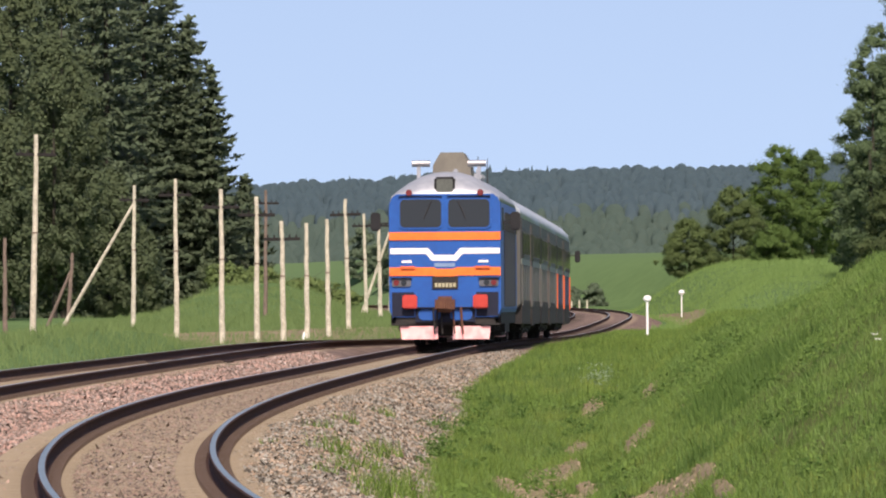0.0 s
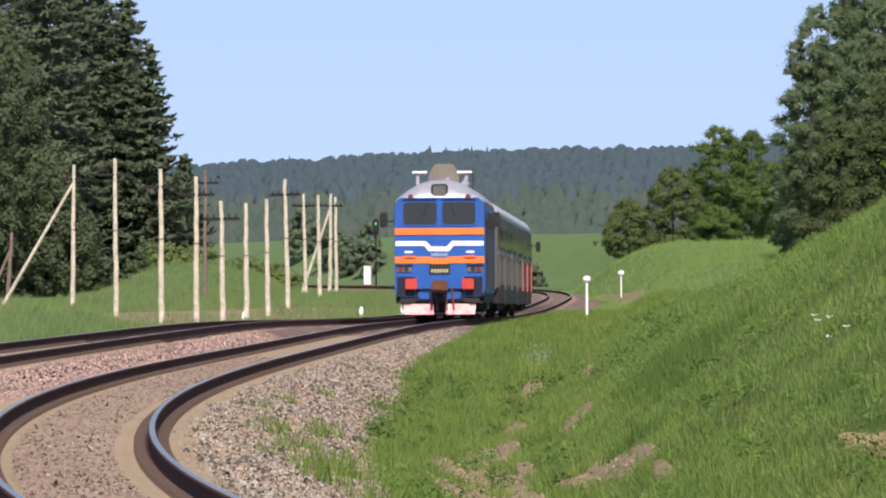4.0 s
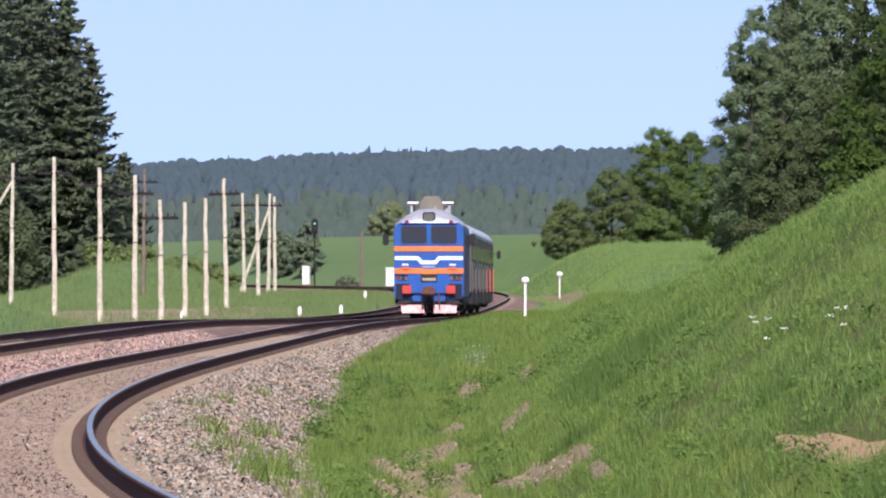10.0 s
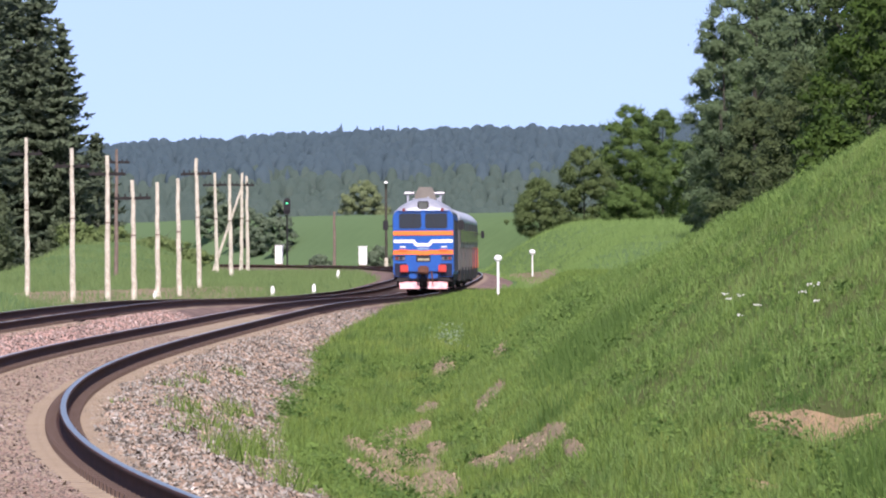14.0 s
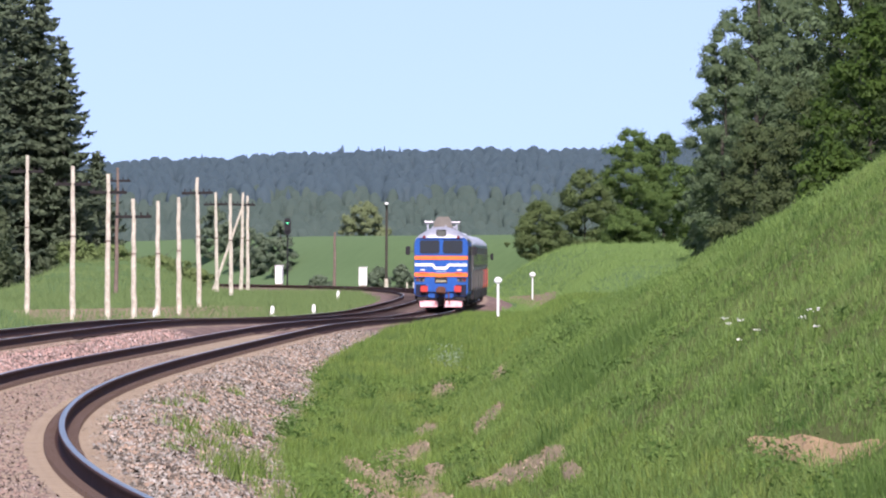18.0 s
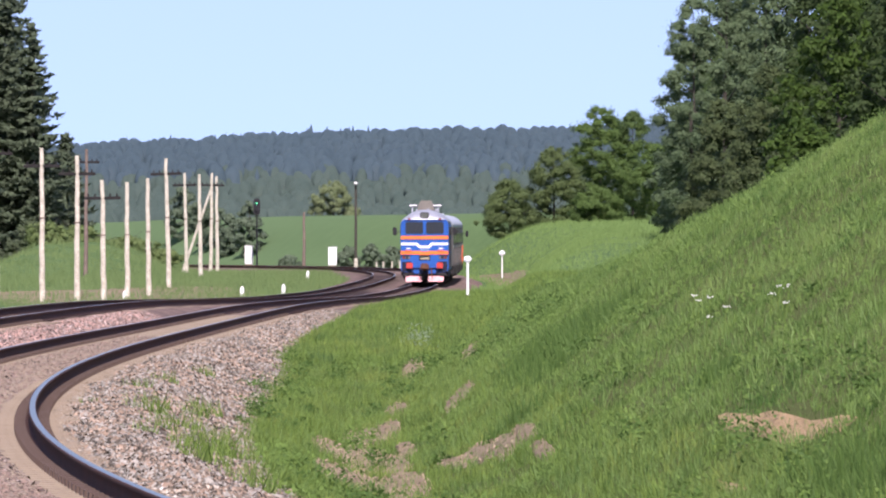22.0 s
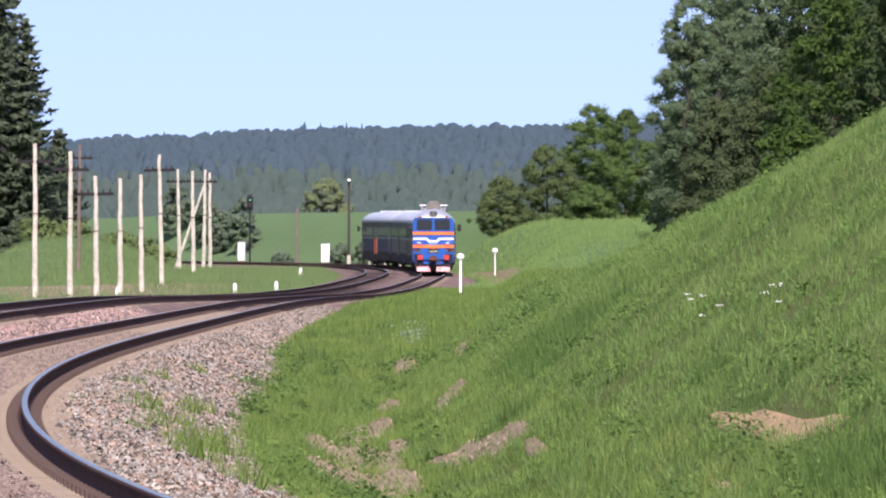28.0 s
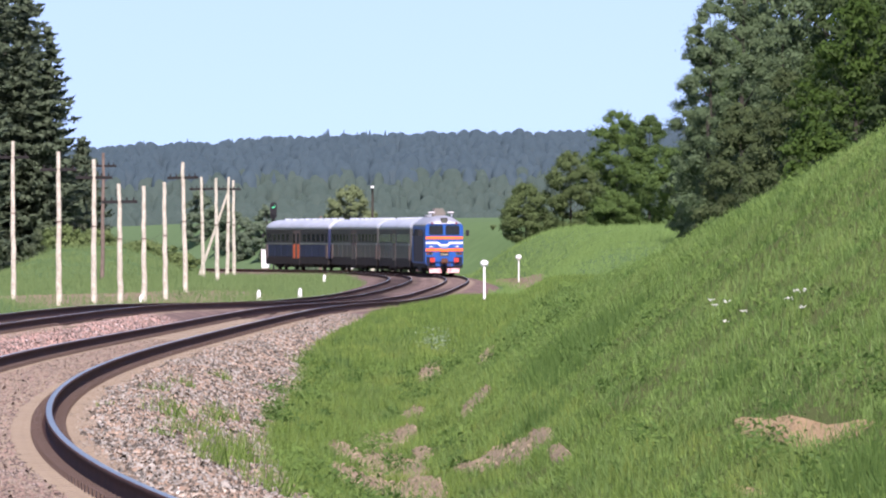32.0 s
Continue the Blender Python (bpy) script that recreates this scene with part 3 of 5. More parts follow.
BODY = [(1.40, 0.74), (1.475, 0.95), (1.475, 3.5), (1.465, 3.7), (1.40, 3.86), (1.28, 3.95)]
ROOF = [(1.47, 3.74), (1.41, 3.9), (1.24, 4.08), (0.97, 4.28), (0.66, 4.45), (0.34, 4.54), (0.0, 4.56)]


def build_loco(label, group, m):
    loco = thing("diesel_locomotive", label, "locomotive", group, m)

    def keep(z):
        return z

    ends = [(8.14, 0.985, keep), (8.02, 0.995, keep), (7.8, 1.0, keep)]
    secs = [(-y, w, f) for y, w, f in ends] + [(-5.6, 1.0, keep), (0, 1.0, keep), (5.6, 1.0, keep)] + ends[::-1]
    body = part("body", shell(BODY, secs), M_BLUE, loco, "bright blue body")

    def low(k):
        return lambda z: 3.92 + max(z - 3.92, 0) * k + min(z - 3.92, 0)

    rs = [(8.12, 0.975, low(0.12)), (7.9, 0.99, low(0.5)), (7.5, 1.0, low(0.8)), (6.8, 1.0, low(0.95)), (5.8, 1.0, keep)]
    rsec = [(-y, w, f) for y, w, f in rs] + [(0, 1, keep)] + rs[::-1]
    roof = part("roof", shell(ROOF, rsec), M_SILVER, loco, "silver painted domed roof", True)
    # roof gear: exhaust housing, air horns, tanks and handrails
    bm = outline(bmesh.new(), [(-0.52, 4.48), (0.52, 4.48), (0.5, 4.8), (0.3, 5.14), (-0.3, 5.14), (-0.5, 4.8)], -2.2, 0.6)
    part("exhaust_housing", bm, surface("sooty_housing", (0.17, 0.158, 0.13), (0.115, 0.108, 0.092), rough=0.8), loco, "grey sooty exhaust housing")
    for s in (-1, 1):
        part("air_tank", tubed((s * 0.5, -4.6, 4.8), (s * 0.98, -4.6, 4.8), 0.085, 0.085, 14), M_TANK, loco, "bright aluminium air tank on the roof")
        part("tank_bracket", boxed((s * 0.8 - 0.05, s * 0.8 + 0.05), (-4.66, -4.5), (4.3, 4.73), 0.02), M_SILVER, loco)
        part("horn", tubed((s * 0.3 + 0.5, -5.4, 4.58), (s * 0.3 + 0.5, -4.9, 4.58), 0.07, 0.03, 10), M_SILVER, loco, "silver air horn")
    part("aerial", tubed((0.75, -3.8, 4.3), (0.75, -3.8, 5.0), 0.02, 0.012, 6), M_DARK, loco)
    part("aerial", tubed((0.98, -3.2, 4.2), (0.98, -3.2, 4.95), 0.02, 0.012, 6), M_DARK, loco)
    for y in (2.2, 4.0):
        part("roof_hatch", boxed((-0.7, 0.7), (y, y + 1.3), (4.48, 4.64), 0.04), M_SILVER, loco)
    for e in (-1, 1):
        end = e * 8.14

        def yy(a, b):
            return (end + e * a, end + e * b)

        # paint bands, proud of the front
        part("orange_band", outline(bmesh.new(), [(-1.45, 2.75), (1.45, 2.75), (1.45, 2.96), (-1.45, 2.96)], *yy(-0.03, 0.03)), M_ORANGE, loco, "orange painted moulding")
        part("orange_band", outline(bmesh.new(), [(-1.45, 1.82), (-0.3, 1.82), (-0.22, 1.79), (0.22, 1.79), (0.3, 1.82), (1.45, 1.82), (1.45, 2.04), (0.3, 2.04), (0.22, 2.0), (-0.22, 2.0), (-0.3, 2.04), (-1.45, 2.04)], *yy(-0.03, 0.025)), M_ORANGE, loco, "orange painted moulding")
        zig = [(-1.43, 2.39), (-0.5, 2.39), (-0.34, 2.21), (0.3, 2.21), (0.46, 2.39), (1.43, 2.39), (1.43, 2.54), (0.4, 2.54), (0.24, 2.36), (-0.28, 2.36), (-0.44, 2.54), (-1.43, 2.54)]
        part("white_flash", outline(bmesh.new(), zig, *yy(-0.03, 0.012)), M_WHITE, loco, "white angular flash")
        for s in (-1, 1):
            x0, x1 = (0.09, 1.17) if s > 0 else (-1.17, -0.09)
            fr = part("window_frame", rounded_plate(x0 - 0.05, x1 + 0.05, 3.03, 3.86, 0.16, *yy(-0.04, 0.03)), M_BLUE, loco)
            part("pane", rounded_plate(x0, x1, 3.08, 3.81, 0.12, *yy(-0.02, 0.036)), M_GLASS, fr, "dark windscreen glass")
            part("window_hood", boxed(sorted((s * 0.07, s * 1.2)), sorted(yy(-0.05, 0.07)), (3.87, 3.905), 0.012), M_NAVY, loco, "dark hood over the windscreen")
            part("wiper", tubed((s * 0.35, end + e * 0.05, 3.76), (s * 0.55, end + e * 0.05, 3.3), 0.012, 0.012, 6), M_DARK, loco)
            part("marker_lamp", tubed((s * 0.93, end - e * 0.1, 3.98), (s * 0.93, end + e * 0.09, 3.99), 0.09, 0.08, 14), M_REDLAMP, loco, "red marker lamp")
            lamp = part("lamp_recess", rounded_plate(s * 1.14 - 0.25, s * 1.14 + 0.25, 1.54, 1.74, 0.05, *yy(-0.03, 0.04)), surface("dull_lamp_metal", (0.12, 0.13, 0.15)), loco, "dark recessed buffer lamp")
            part("lens", tubed((s * 1.08, end, 1.64), (s * 1.08, end + e * 0.06, 1.64), 0.075, 0.075, 12), M_GLASS, lamp)
            part("lens", tubed((s * 1.27, end, 1.64), (s * 1.27, end + e * 0.06, 1.64), 0.075, 0.075, 12), M_REDLAMP, lamp)
            part("badge", outline(bmesh.new(), [(s * 1.0 - 0.14, 2.16), (s * 1.0 + 0.14, 2.16), (s * 1.0 + 0.12, 2.22), (s * 1.0 - 0.12, 2.22)], *yy(-0.02, 0.012)), M_WHITE, loco, "small white unreadable inscription")
            part("buffer_plate", boxed((s * 0.92 - 0.19, s * 0.92 + 0.19), sorted(yy(0.0, 0.22)), (0.96, 1.32), 0.03), M_REDPAINT, loco, "red buffer plate")
            # A flush dark panel stands for the shade in the step corners.
            part("step_shade_panel", boxed((s * 1.1 - 0.31, s * 1.1 + 0.31), sorted(yy(-0.2, 0.012)), (0.74, 1.41), 0.02), M_NAVY, loco, "dark panel painted for the shaded steps")
            part("step", boxed((s * 1.18 - 0.24, s * 1.18 + 0.24), sorted(yy(-0.2, 0.1)), (0.52, 0.58), 0.01), M_DARK, loco)
            part("grab_rail", boxed(sorted((s * 0.78, s * 1.17)), sorted(yy(0.02, 0.07)), (1.99, 2.07), 0.012), M_DOORRED, loco, "dark orange grab rail on the band")
            # Dark bar added for the shading above the buffer lamps.
            part("lamp_shading_bar", boxed(sorted((s * 0.87, s * 1.42)), sorted(yy(-0.03, 0.1)), (1.745, 1.775), 0.01), M_NAVY, loco)
            part("skirt_panel", rounded_plate(min(s * 0.12, s * 0.7), max(s * 0.12, s * 0.7), 0.66, 0.95, 0.13, *yy(-0.04, 0.03)), M_BLUE, loco, "rounded blue skirt panel")
            part("handrail", tubed((s * 1.40, end - e * 0.02, 1.2), (s * 1.40, end - e * 0.02, 2.7), 0.018, 0.018, 6), M_SILVER, loco)
            part("hose", tubed((s * 0.3 + 0.1, end + e * 0.1, 1.0), (s * 0.34 + 0.1, end + e * 0.16, 0.45), 0.025, 0.025, 8), M_BROWN if s > 0 else M_DARK, loco, "hanging brake hose")
            if e > 0:
                continue
            part("mirror", boxed((s * 1.83 - 0.13, s * 1.83 + 0.13), (e * 7.55 - 0.05, e * 7.55 + 0.05), (3.0, 3.48), 0.04), M_SIGNAL, loco, "black rear-view mirror")
            part("mirror_arm", tubed((s * 1.4, e * 7.55, 3.2), (s * 1.75, e * 7.55, 3.2), 0.02, 0.02, 6), M_DARK, loco)
        part("headlight", boxed((-0.27, 0.27), sorted((e * 7.2, e * 8.1)), (3.93, 4.40), 0.05), M_SIGNAL, loco, "black headlight housing over the windscreens")
        part("headlight_glass", rounded_plate(-0.21, 0.21, 4.0, 4.34, 0.06, e * 8.08, e * 8.12), M_LAMPGLASS, loco, "dark headlight glass")
        plate = part("number_board", outline(bmesh.new(), [(-0.34, 1.47), (0.34, 1.47), (0.34, 1.80), (-0.34, 1.80)], *yy(-0.02, 0.03)), M_DARK, loco, "black number board")
        for k in range(6):
            part("bar", outline(bmesh.new(), [(-0.27 + k * 0.095, 1.52), (-0.2 + k * 0.095, 1.52), (-0.2 + k * 0.095, 1.63), (-0.27 + k * 0.095, 1.63)], *yy(0.02, 0.036)), M_BAR, plate)
        part("foot_plate", boxed((-0.74, 0.74), sorted(yy(-0.02, 0.12)), (0.965, 1.0), 0.01), M_NAVY, loco, "dark footplate edge")
        # Another flush dark panel paints the shade round the skirt panels.
        part("gap", boxed((-0.78, 0.78), sorted(yy(-0.1, 0.014)), (0.6, 1.0), 0.01), M_NAVY, loco, "dark panel painted for the shaded gap behind the skirt panels")
        part("works_plate", outline(bmesh.new(), [(-0.28, 2.05), (0.26, 2.05), (0.26, 2.15), (-0.28, 2.15)], *yy(-0.02, 0.014)), surface("faded_blue_plate", (0.2, 0.3, 0.45), (0.13, 0.2, 0.34), rough=0.5), loco, "small faded blue-grey plate")
        cp = part("coupler", boxed((-0.26, 0.26), sorted(yy(-0.1, 0.5)), (0.86, 1.28), 0.08), M_BROWN, loco, "rusty automatic coupler")
        part("coupler_jaw", boxed((-0.2, 0.05), sorted(yy(0.48, 0.66)), (0.92, 1.22), 0.05), M_BROWN, cp)
        part("buffer_beam", boxed((-1.3, 1.3), sorted(yy(-0.3, -0.05)), (0.52, 0.8), 0.03), M_DARK, loco, "dark buffer beam")
        for hx in (-0.32, -0.12, 0.2, 0.42):
            part("hose", tubed((hx, end + e * 0.12, 1.0), (hx + 0.05, end + e * 0.18, 0.3), 0.02, 0.02, 8), M_BROWN if hx > 0 else M_DARK, loco, "hanging brake hose")
        for s in (-1, 1):
            pl = [(s * 0.2, 0.16), (s * 1.14, 0.16), (s * 1.18, 0.5), (s * 0.2, 0.5)]
            part("snow_plough", outline(bmesh.new(), pl, *yy(-0.05, 0.02)), M_PINK, loco, "red and white snow plough blade with sun glare painted in")
    for s in (-1, 1):
        part("side_panel", boxed((s * 1.478 - 0.01, s * 1.478 + 0.01), (-5.2, 5.2), (1.0, 3.45), 0.004), M_SOOTY, loco, "sooty brown-grey side panelling")
        # Black skirt added so the underside looks as dark as in shade.
        part("solebar_skirt", boxed((s * 1.4 - 0.04, s * 1.4 + 0.04), (-7.6, 7.6), (0.55, 0.98), 0.02), M_DARK, loco, "black skirt added to darken the underside")
        for y in (-7.0, 7.0):
            part("cab_side_window", boxed((s * 1.48 - 0.015, s * 1.48 + 0.015), (y - 0.45, y + 0.45), (3.0, 3.6), 0.01), M_GLASS, loco)
        for y in (-5.55, 5.55):
            part("cab_door", boxed((s * 1.48 - 0.015, s * 1.48 + 0.015), (y - 0.33, y + 0.33), (1.02, 3.3), 0.01), M_NAVY, loco)
        for y in (-4.2, -2.8, -1.4, 0, 1.4, 2.8, 4.2):
            part("louvre", boxed((s * 1.48 - 0.02, s * 1.48 + 0.02), (y - 0.5, y + 0.5), (3.0, 3.5), 0.01), M_DARK, loco, "dark ventilation louvre")
    part("fuel_tank", boxed((-1.4, 1.4), (-2.4, 2.4), (0.22, 0.95), 0.1), M_DARK, loco, "black fuel tank")
    for y in (-4.9, 4.9):
        bogie(loco, y, (-1.9, 0.0, 1.9))
    return loco


CAR_BODY = [(1.48, 1.0), (1.56, 1.1), (1.56, 3.55)]
CAR_ROOF = [(1.58, 3.5), (1.53, 3.75), (1.3, 4.0), (0.95, 4.2), (0.5, 4.3), (0, 4.33)]
CAR_HALF = 12.0


def build_car(label, group, low_paint, door_paint, m):
    car = thing("passenger_car", label, "railway carriage", group, m)

    def keep(z):
        return z

    part("body", shell(CAR_BODY + [(0, 3.56)], [(-CAR_HALF, 0.98, keep), (-CAR_HALF + 0.1, 1, keep), (CAR_HALF - 0.1, 1, keep), (CAR_HALF, 0.98, keep)]), low_paint, car)
    part("roof", shell(CAR_ROOF, [(-CAR_HALF, 0.97, keep), (-CAR_HALF + 0.3, 1, keep), (CAR_HALF - 0.3, 1, keep), (CAR_HALF, 0.97, keep)]), M_CARROOF, car, "weathered silver-grey roof", True)
    for y in np.arange(-10, 10.1, 2.5):
        part("roof_vent", boxed((-0.25, 0.25), (y - 0.2, y + 0.2), (4.28, 4.45), 0.04), M_CARROOF, car)
    for s in (-1, 1):
        part("waist_stripe", boxed((s * 1.566 - 0.01, s * 1.566 + 0.01), (-11.9, 11.9), (2.2, 2.36)), M_CARGREY, car, "pale grey waist stripe")
        part("window_band", boxed((s * 1.566 - 0.012, s * 1.566 + 0.012), (-11.9, 11.9), (2.4, 3.2)), M_CARDARK, car, "dark window band")
        for y in (-10.0, -8.3, -6.6, -4.9, -3.2, 3.2, 4.9, 6.6, 8.3, 10.0):
            fr = part("window_frame", boxed((s * 1.572 - 0.02, s * 1.572 + 0.02), (y - 0.68, y + 0.68), (2.44, 3.16), 0.01), M_CARDARK, car)
            part("pane", boxed((s * 1.575 - 0.025, s * 1.575 + 0.025), (y - 0.58, y + 0.58), (2.5, 3.1), 0.005), M_GLASS, fr, "dark window glass")
        part("cornice", boxed((s * 1.566 - 0.012, s * 1.566 + 0.012), (-11.9, 11.9), (3.21, 3.5)), M_CARDARK, car, "dark cornice under the roof")
        # Black beam added so the shaded band under the body has no gaps.
        part("underbody_shade_beam", boxed((s * 1.45 - 0.125, s * 1.45 + 0.125), (-11.8, 11.8), (0.5, 1.2), 0.02), M_DARK, car, "black sole beam filling in the shade under the car")
        for y in (-11.4, -0.75, 0.75, 11.4):
            # Left end doors get a dull brown for the dim light on that side.
            dimmed = s < 0 and abs(y) > 2
            part("door", boxed((s * 1.575 - 0.03, s * 1.575 + 0.03), (y - 0.32, y + 0.32), (1.02, 2.2), 0.01), M_PILLAR if dimmed else door_paint, car, "end door dulled in colour for the dim left side" if dimmed else "painted entrance door")
            part("door_pane", boxed((s * 1.577 - 0.03, s * 1.577 + 0.03), (y - 0.36, y + 0.36), (2.36, 3.15), 0.01), M_GLASS, car)
        part("door_recess", boxed((s * 1.568 - 0.02, s * 1.568 + 0.02), (-1.4, 1.4), (1.0, 3.42), 0.01), M_PILLAR, car, "dull brown door surround")
        part("foot_step", boxed((s * 1.42 - 0.2, s * 1.42 + 0.2), (-1.4, 1.4), (0.45, 0.98), 0.02), M_DARK, car)
        for y in (-10.8, -8.3, -5.9, -3.5, 3.5, 5.9, 8.3, 10.8):
            part("side_rib", boxed((s * 1.563 - 0.015, s * 1.563 + 0.015), (y - 0.03, y + 0.03), (1.05, 2.2)), low_paint, car)
    for e in (-1, 1):
        part("gangway", boxed((-0.65, 0.65), sorted((e * CAR_HALF, e * (CAR_HALF + 0.3))), (1.15, 3.4), 0.05), M_DARK, car, "dark gangway bellows")
        part("coupler", boxed((-0.2, 0.2), sorted((e * (CAR_HALF - 0.2), e * (CAR_HALF + 0.4))), (0.9, 1.15), 0.05), M_BROWN, car)
    for a, b, z in ((-5.6, -3.6, 0.34), (-3.4, -2.0, 0.26), (-1.6, 0.2, 0.3), (0.4, 1.8, 0.24), (2.2, 3.5, 0.34), (3.7, 5.6, 0.28)):
        part("underframe_box", boxed((-1.4, 1.4), (a, b), (z, 1.02), 0.05), M_DARK, car, "dark underfloor equipment box")
    for y in (-8.5, 8.5):
        bogie(car, y, (-1.2, 1.2))
    return car


TRAIN = "short train on the near track"
UNITS = []  # (thing, distance of its middle behind the nearest front, half the distance between pivots)
loco = build_loco("blue diesel locomotive with orange bands, white flash and silver roof", TRAIN, None)
UNITS.append((loco, 8.14, 4.9))
green = build_car("dark green passenger car with grey window band and silver roof", TRAIN, M_GREEN, M_GREEN, None)
blue = build_car("dark blue driving car with orange-red doors and silver roof", TRAIN, M_CARBLUE, M_DOORRED, None)
for k in range(2):
    UNITS.append((green if k == 0 else copy_thing(green, Matrix()), 17.4 + 12.3 + 24.8 * k, 8.5))
UNITS.append((blue, 17.4 + 12.3 + 24.8 * 2, 8.5))
for s in (-1, 1):
    part("mirror", boxed((s * 1.88 - 0.1, s * 1.88 + 0.1), (11.5, 11.6), (2.75, 3.18), 0.03), M_SIGNAL, blue, "black rear-view mirror")
    part("mirror_arm", tubed((s * 1.5, 11.55, 3.0), (s * 1.85, 11.55, 3.0), 0.02, 0.02, 6), M_DARK, blue)


def front_at(t):
    """How far up the line the nearest front stands."""
    return 221.0 + 13.5 * t


def on_track(middle, pivot):
    a, b = middle - pivot, middle + pivot
    pa = Vector((float(line_x(a)), a, float(rail_z(a))))
    pb = Vector((float(line_x(b)), b, float(rail_z(b))))
    mid, v = (pa + pb) / 2, pb - pa
    yaw, pitch = math.degrees(math.atan2(-v.x, v.y)), math.degrees(math.atan2(v.z, v.y))
    return pose(mid.x, mid.y, mid.z, pitch, 0, yaw)


def build_bird():
    """A small dark bird crossing the sky before the far trees."""
    bird = thing("flying_bird", "small dark bird gliding across the clear sky", "bird")
    bm = bmesh.new()
    bmesh.ops.create_icosphere(bm, subdivisions=2, radius=0.06, matrix=Matrix.Diagonal((2.6, 1.0, 1.0, 1)))
    part("body", bm, M_SIGNAL, bird)
    part("head", bmesh_ball((-0.17, 0, 0.02), 0.04), M_SIGNAL, bird)
    part("tail", outline(bmesh.new(), [(0.12, -0.01), (0.3, -0.015), (0.3, 0.015), (0.12, 0.01)], -0.04, 0.04), M_SIGNAL, bird)
    for s in (-1, 1):
        wing = bmesh.new()
        a = [wing.verts.new(p) for p in ((-0.08, 0, 0.03), (0.07, 0, 0.03), (0.09, s * 0.22, 0.12), (0.02, s * 0.36, 0.1), (-0.05, s * 0.2, 0.13))]
        b = [wing.verts.new((v.co.x, v.co.y, v.co.z - 0.012)) for v in a]
        wing.faces.new(a), wing.faces.new(b[::-1])
        for i in range(5):
            wing.faces.new((a[i], b[i], b[(i + 1) % 5], a[(i + 1) % 5]))
        bmesh.ops.recalc_face_normals(wing, faces=wing.faces)
        part("wing", wing, M_SIGNAL, bird, "raised dark wing")
    return bird


def bmesh_ball(at, r):
    bm = bmesh.new()
    bmesh.ops.create_icosphere(bm, subdivisions=2, radius=r, matrix=Matrix.Translation(at))
    return bm


bird = build_bird()


def motions():
    """The train drawing away along the line, the bird crossing ahead of the trees."""
    walk(bird, [(t, pose(31.30 - 14.24 * t, 712, 17.74 + -2.395 * min(t, 8), 0, -8, 0)) for t in range(0, 33, 1)])
    for ob, back, pivot in UNITS:
        walk(ob, [(t, on_track(front_at(t) + back, pivot)) for t in range(0, 33, 1)])
        for child in ob.children:
            if child.name.startswith("wheelset"):
                y = child.location.y
                walk(child, [(k / 30, pose(0, y, WHEEL_R, -math.degrees(13.5 * k / 30 / WHEEL_R) % 360)) for k in range(0, 961)])


# ---- posts, poles and signals ----
def ground_at(x, d):
    return float(land(x, d))


def telegraph_pole(x, d, height, lean=0.0, arms=1, strut=0, label="weathered pale telegraph pole with a dark crossarm", wood=None):
    rng = random.Random(int(x * 7 + d))
    z = ground_at(x, d)
    p = thing("telegraph_pole", label, "pole", "telegraph poles along the line", pose(x, d, z - 0.1, 0, lean, 0))
    bm = bmesh.new()
    n, rings = 12, []
    for k in range(n + 1):
        f = k / n
        r, cx = 0.16 - 0.055 * f, rng.uniform(-0.025, 0.025)
        rings.append([bm.verts.new((cx + r * math.cos(q * 0.6981), r * math.sin(q * 0.6981), height * f)) for q in range(9)])
    for lo, hi in zip(rings, rings[1:]):
        for q in range(9):
            bm.faces.new((lo[q], lo[(q + 1) % 9], hi[(q + 1) % 9], hi[q]))
    bm.faces.new(rings[-1])
    part("shaft", bm, wood or M_POLE, p)
    for k in range(arms):
        za = height - 0.95 - 0.6 * k
        part("crossarm", boxed((-0.95, 0.95), (-0.08, 0.08), (za - 0.08, za + 0.08), 0.015), M_CROSS, p, "dark wooden crossarm")
        for xi in (-0.75, -0.4, 0.4, 0.75):
            part("insulator", tubed((xi, 0, za + 0.05), (xi, 0, za + 0.24), 0.05, 0.035, 8), M_CROSS, p)
    part("band", tubed((0, 0, height * 0.55), (0, 0, height * 0.55 + 0.07), 0.15, 0.15, 10), M_BROWNPOLE, p)
    if strut:
        part("strut", tubed((strut, -0.1, -0.1), (0.05 * (1 if strut > 0 else -1), -0.05, height - 1.2), 0.12, 0.09, 9), wood or M_POLE, p, "slanting support strut")
    return p


POLES = [
    # x, distance, height, lean, arms, strut
    (-26.1, 400, 10.4, 1.4, 1, 0),
    (-28.6, 536, 9.2, 0.9, 1, -4.6),
    (-23.7, 492, 9.4, -0.3, 1, 0),
    (-18.9, 441, 8.2, 0.0, 1, 0),
    (-17.0, 439, 7.8, 0.2, 1, 0),
    (-15.8, 444, 6.5, -0.5, 1, 0),
    (-15.5, 473, 6.6, -0.3, 0, 0),
    (-14.8, 489, 6.95, -0.5, 0, 0),
    (-14.4, 517, 8.1, -1.4, 1, 0),
    (-16.9, 655, 8.0, -0.9, 1, 0),
    (-14.4, 597, 7.4, -0.9, 0, 0),
    (-15.2, 662, 8.0, 0.9, 1, -2.3),
    (-14.9, 672, 8.0, -0.3, 0, 0),
]
for row in POLES:
    telegraph_pole(*row)
telegraph_pole(-23.0, 610, 9.3, 0.5, 1, 0, "brown weathered telegraph pole further back", M_BROWNPOLE)
telegraph_pole(-35.6, 520, 6.0, 0.0, 0, 0, "brown weathered pole in the trees' shade", M_BROWNPOLE)
telegraph_pole(-33.0, 540, 5.0, 4.0, 0, -1.4, "brown leaning pole with a strut in the trees' shade", M_BROWNPOLE)
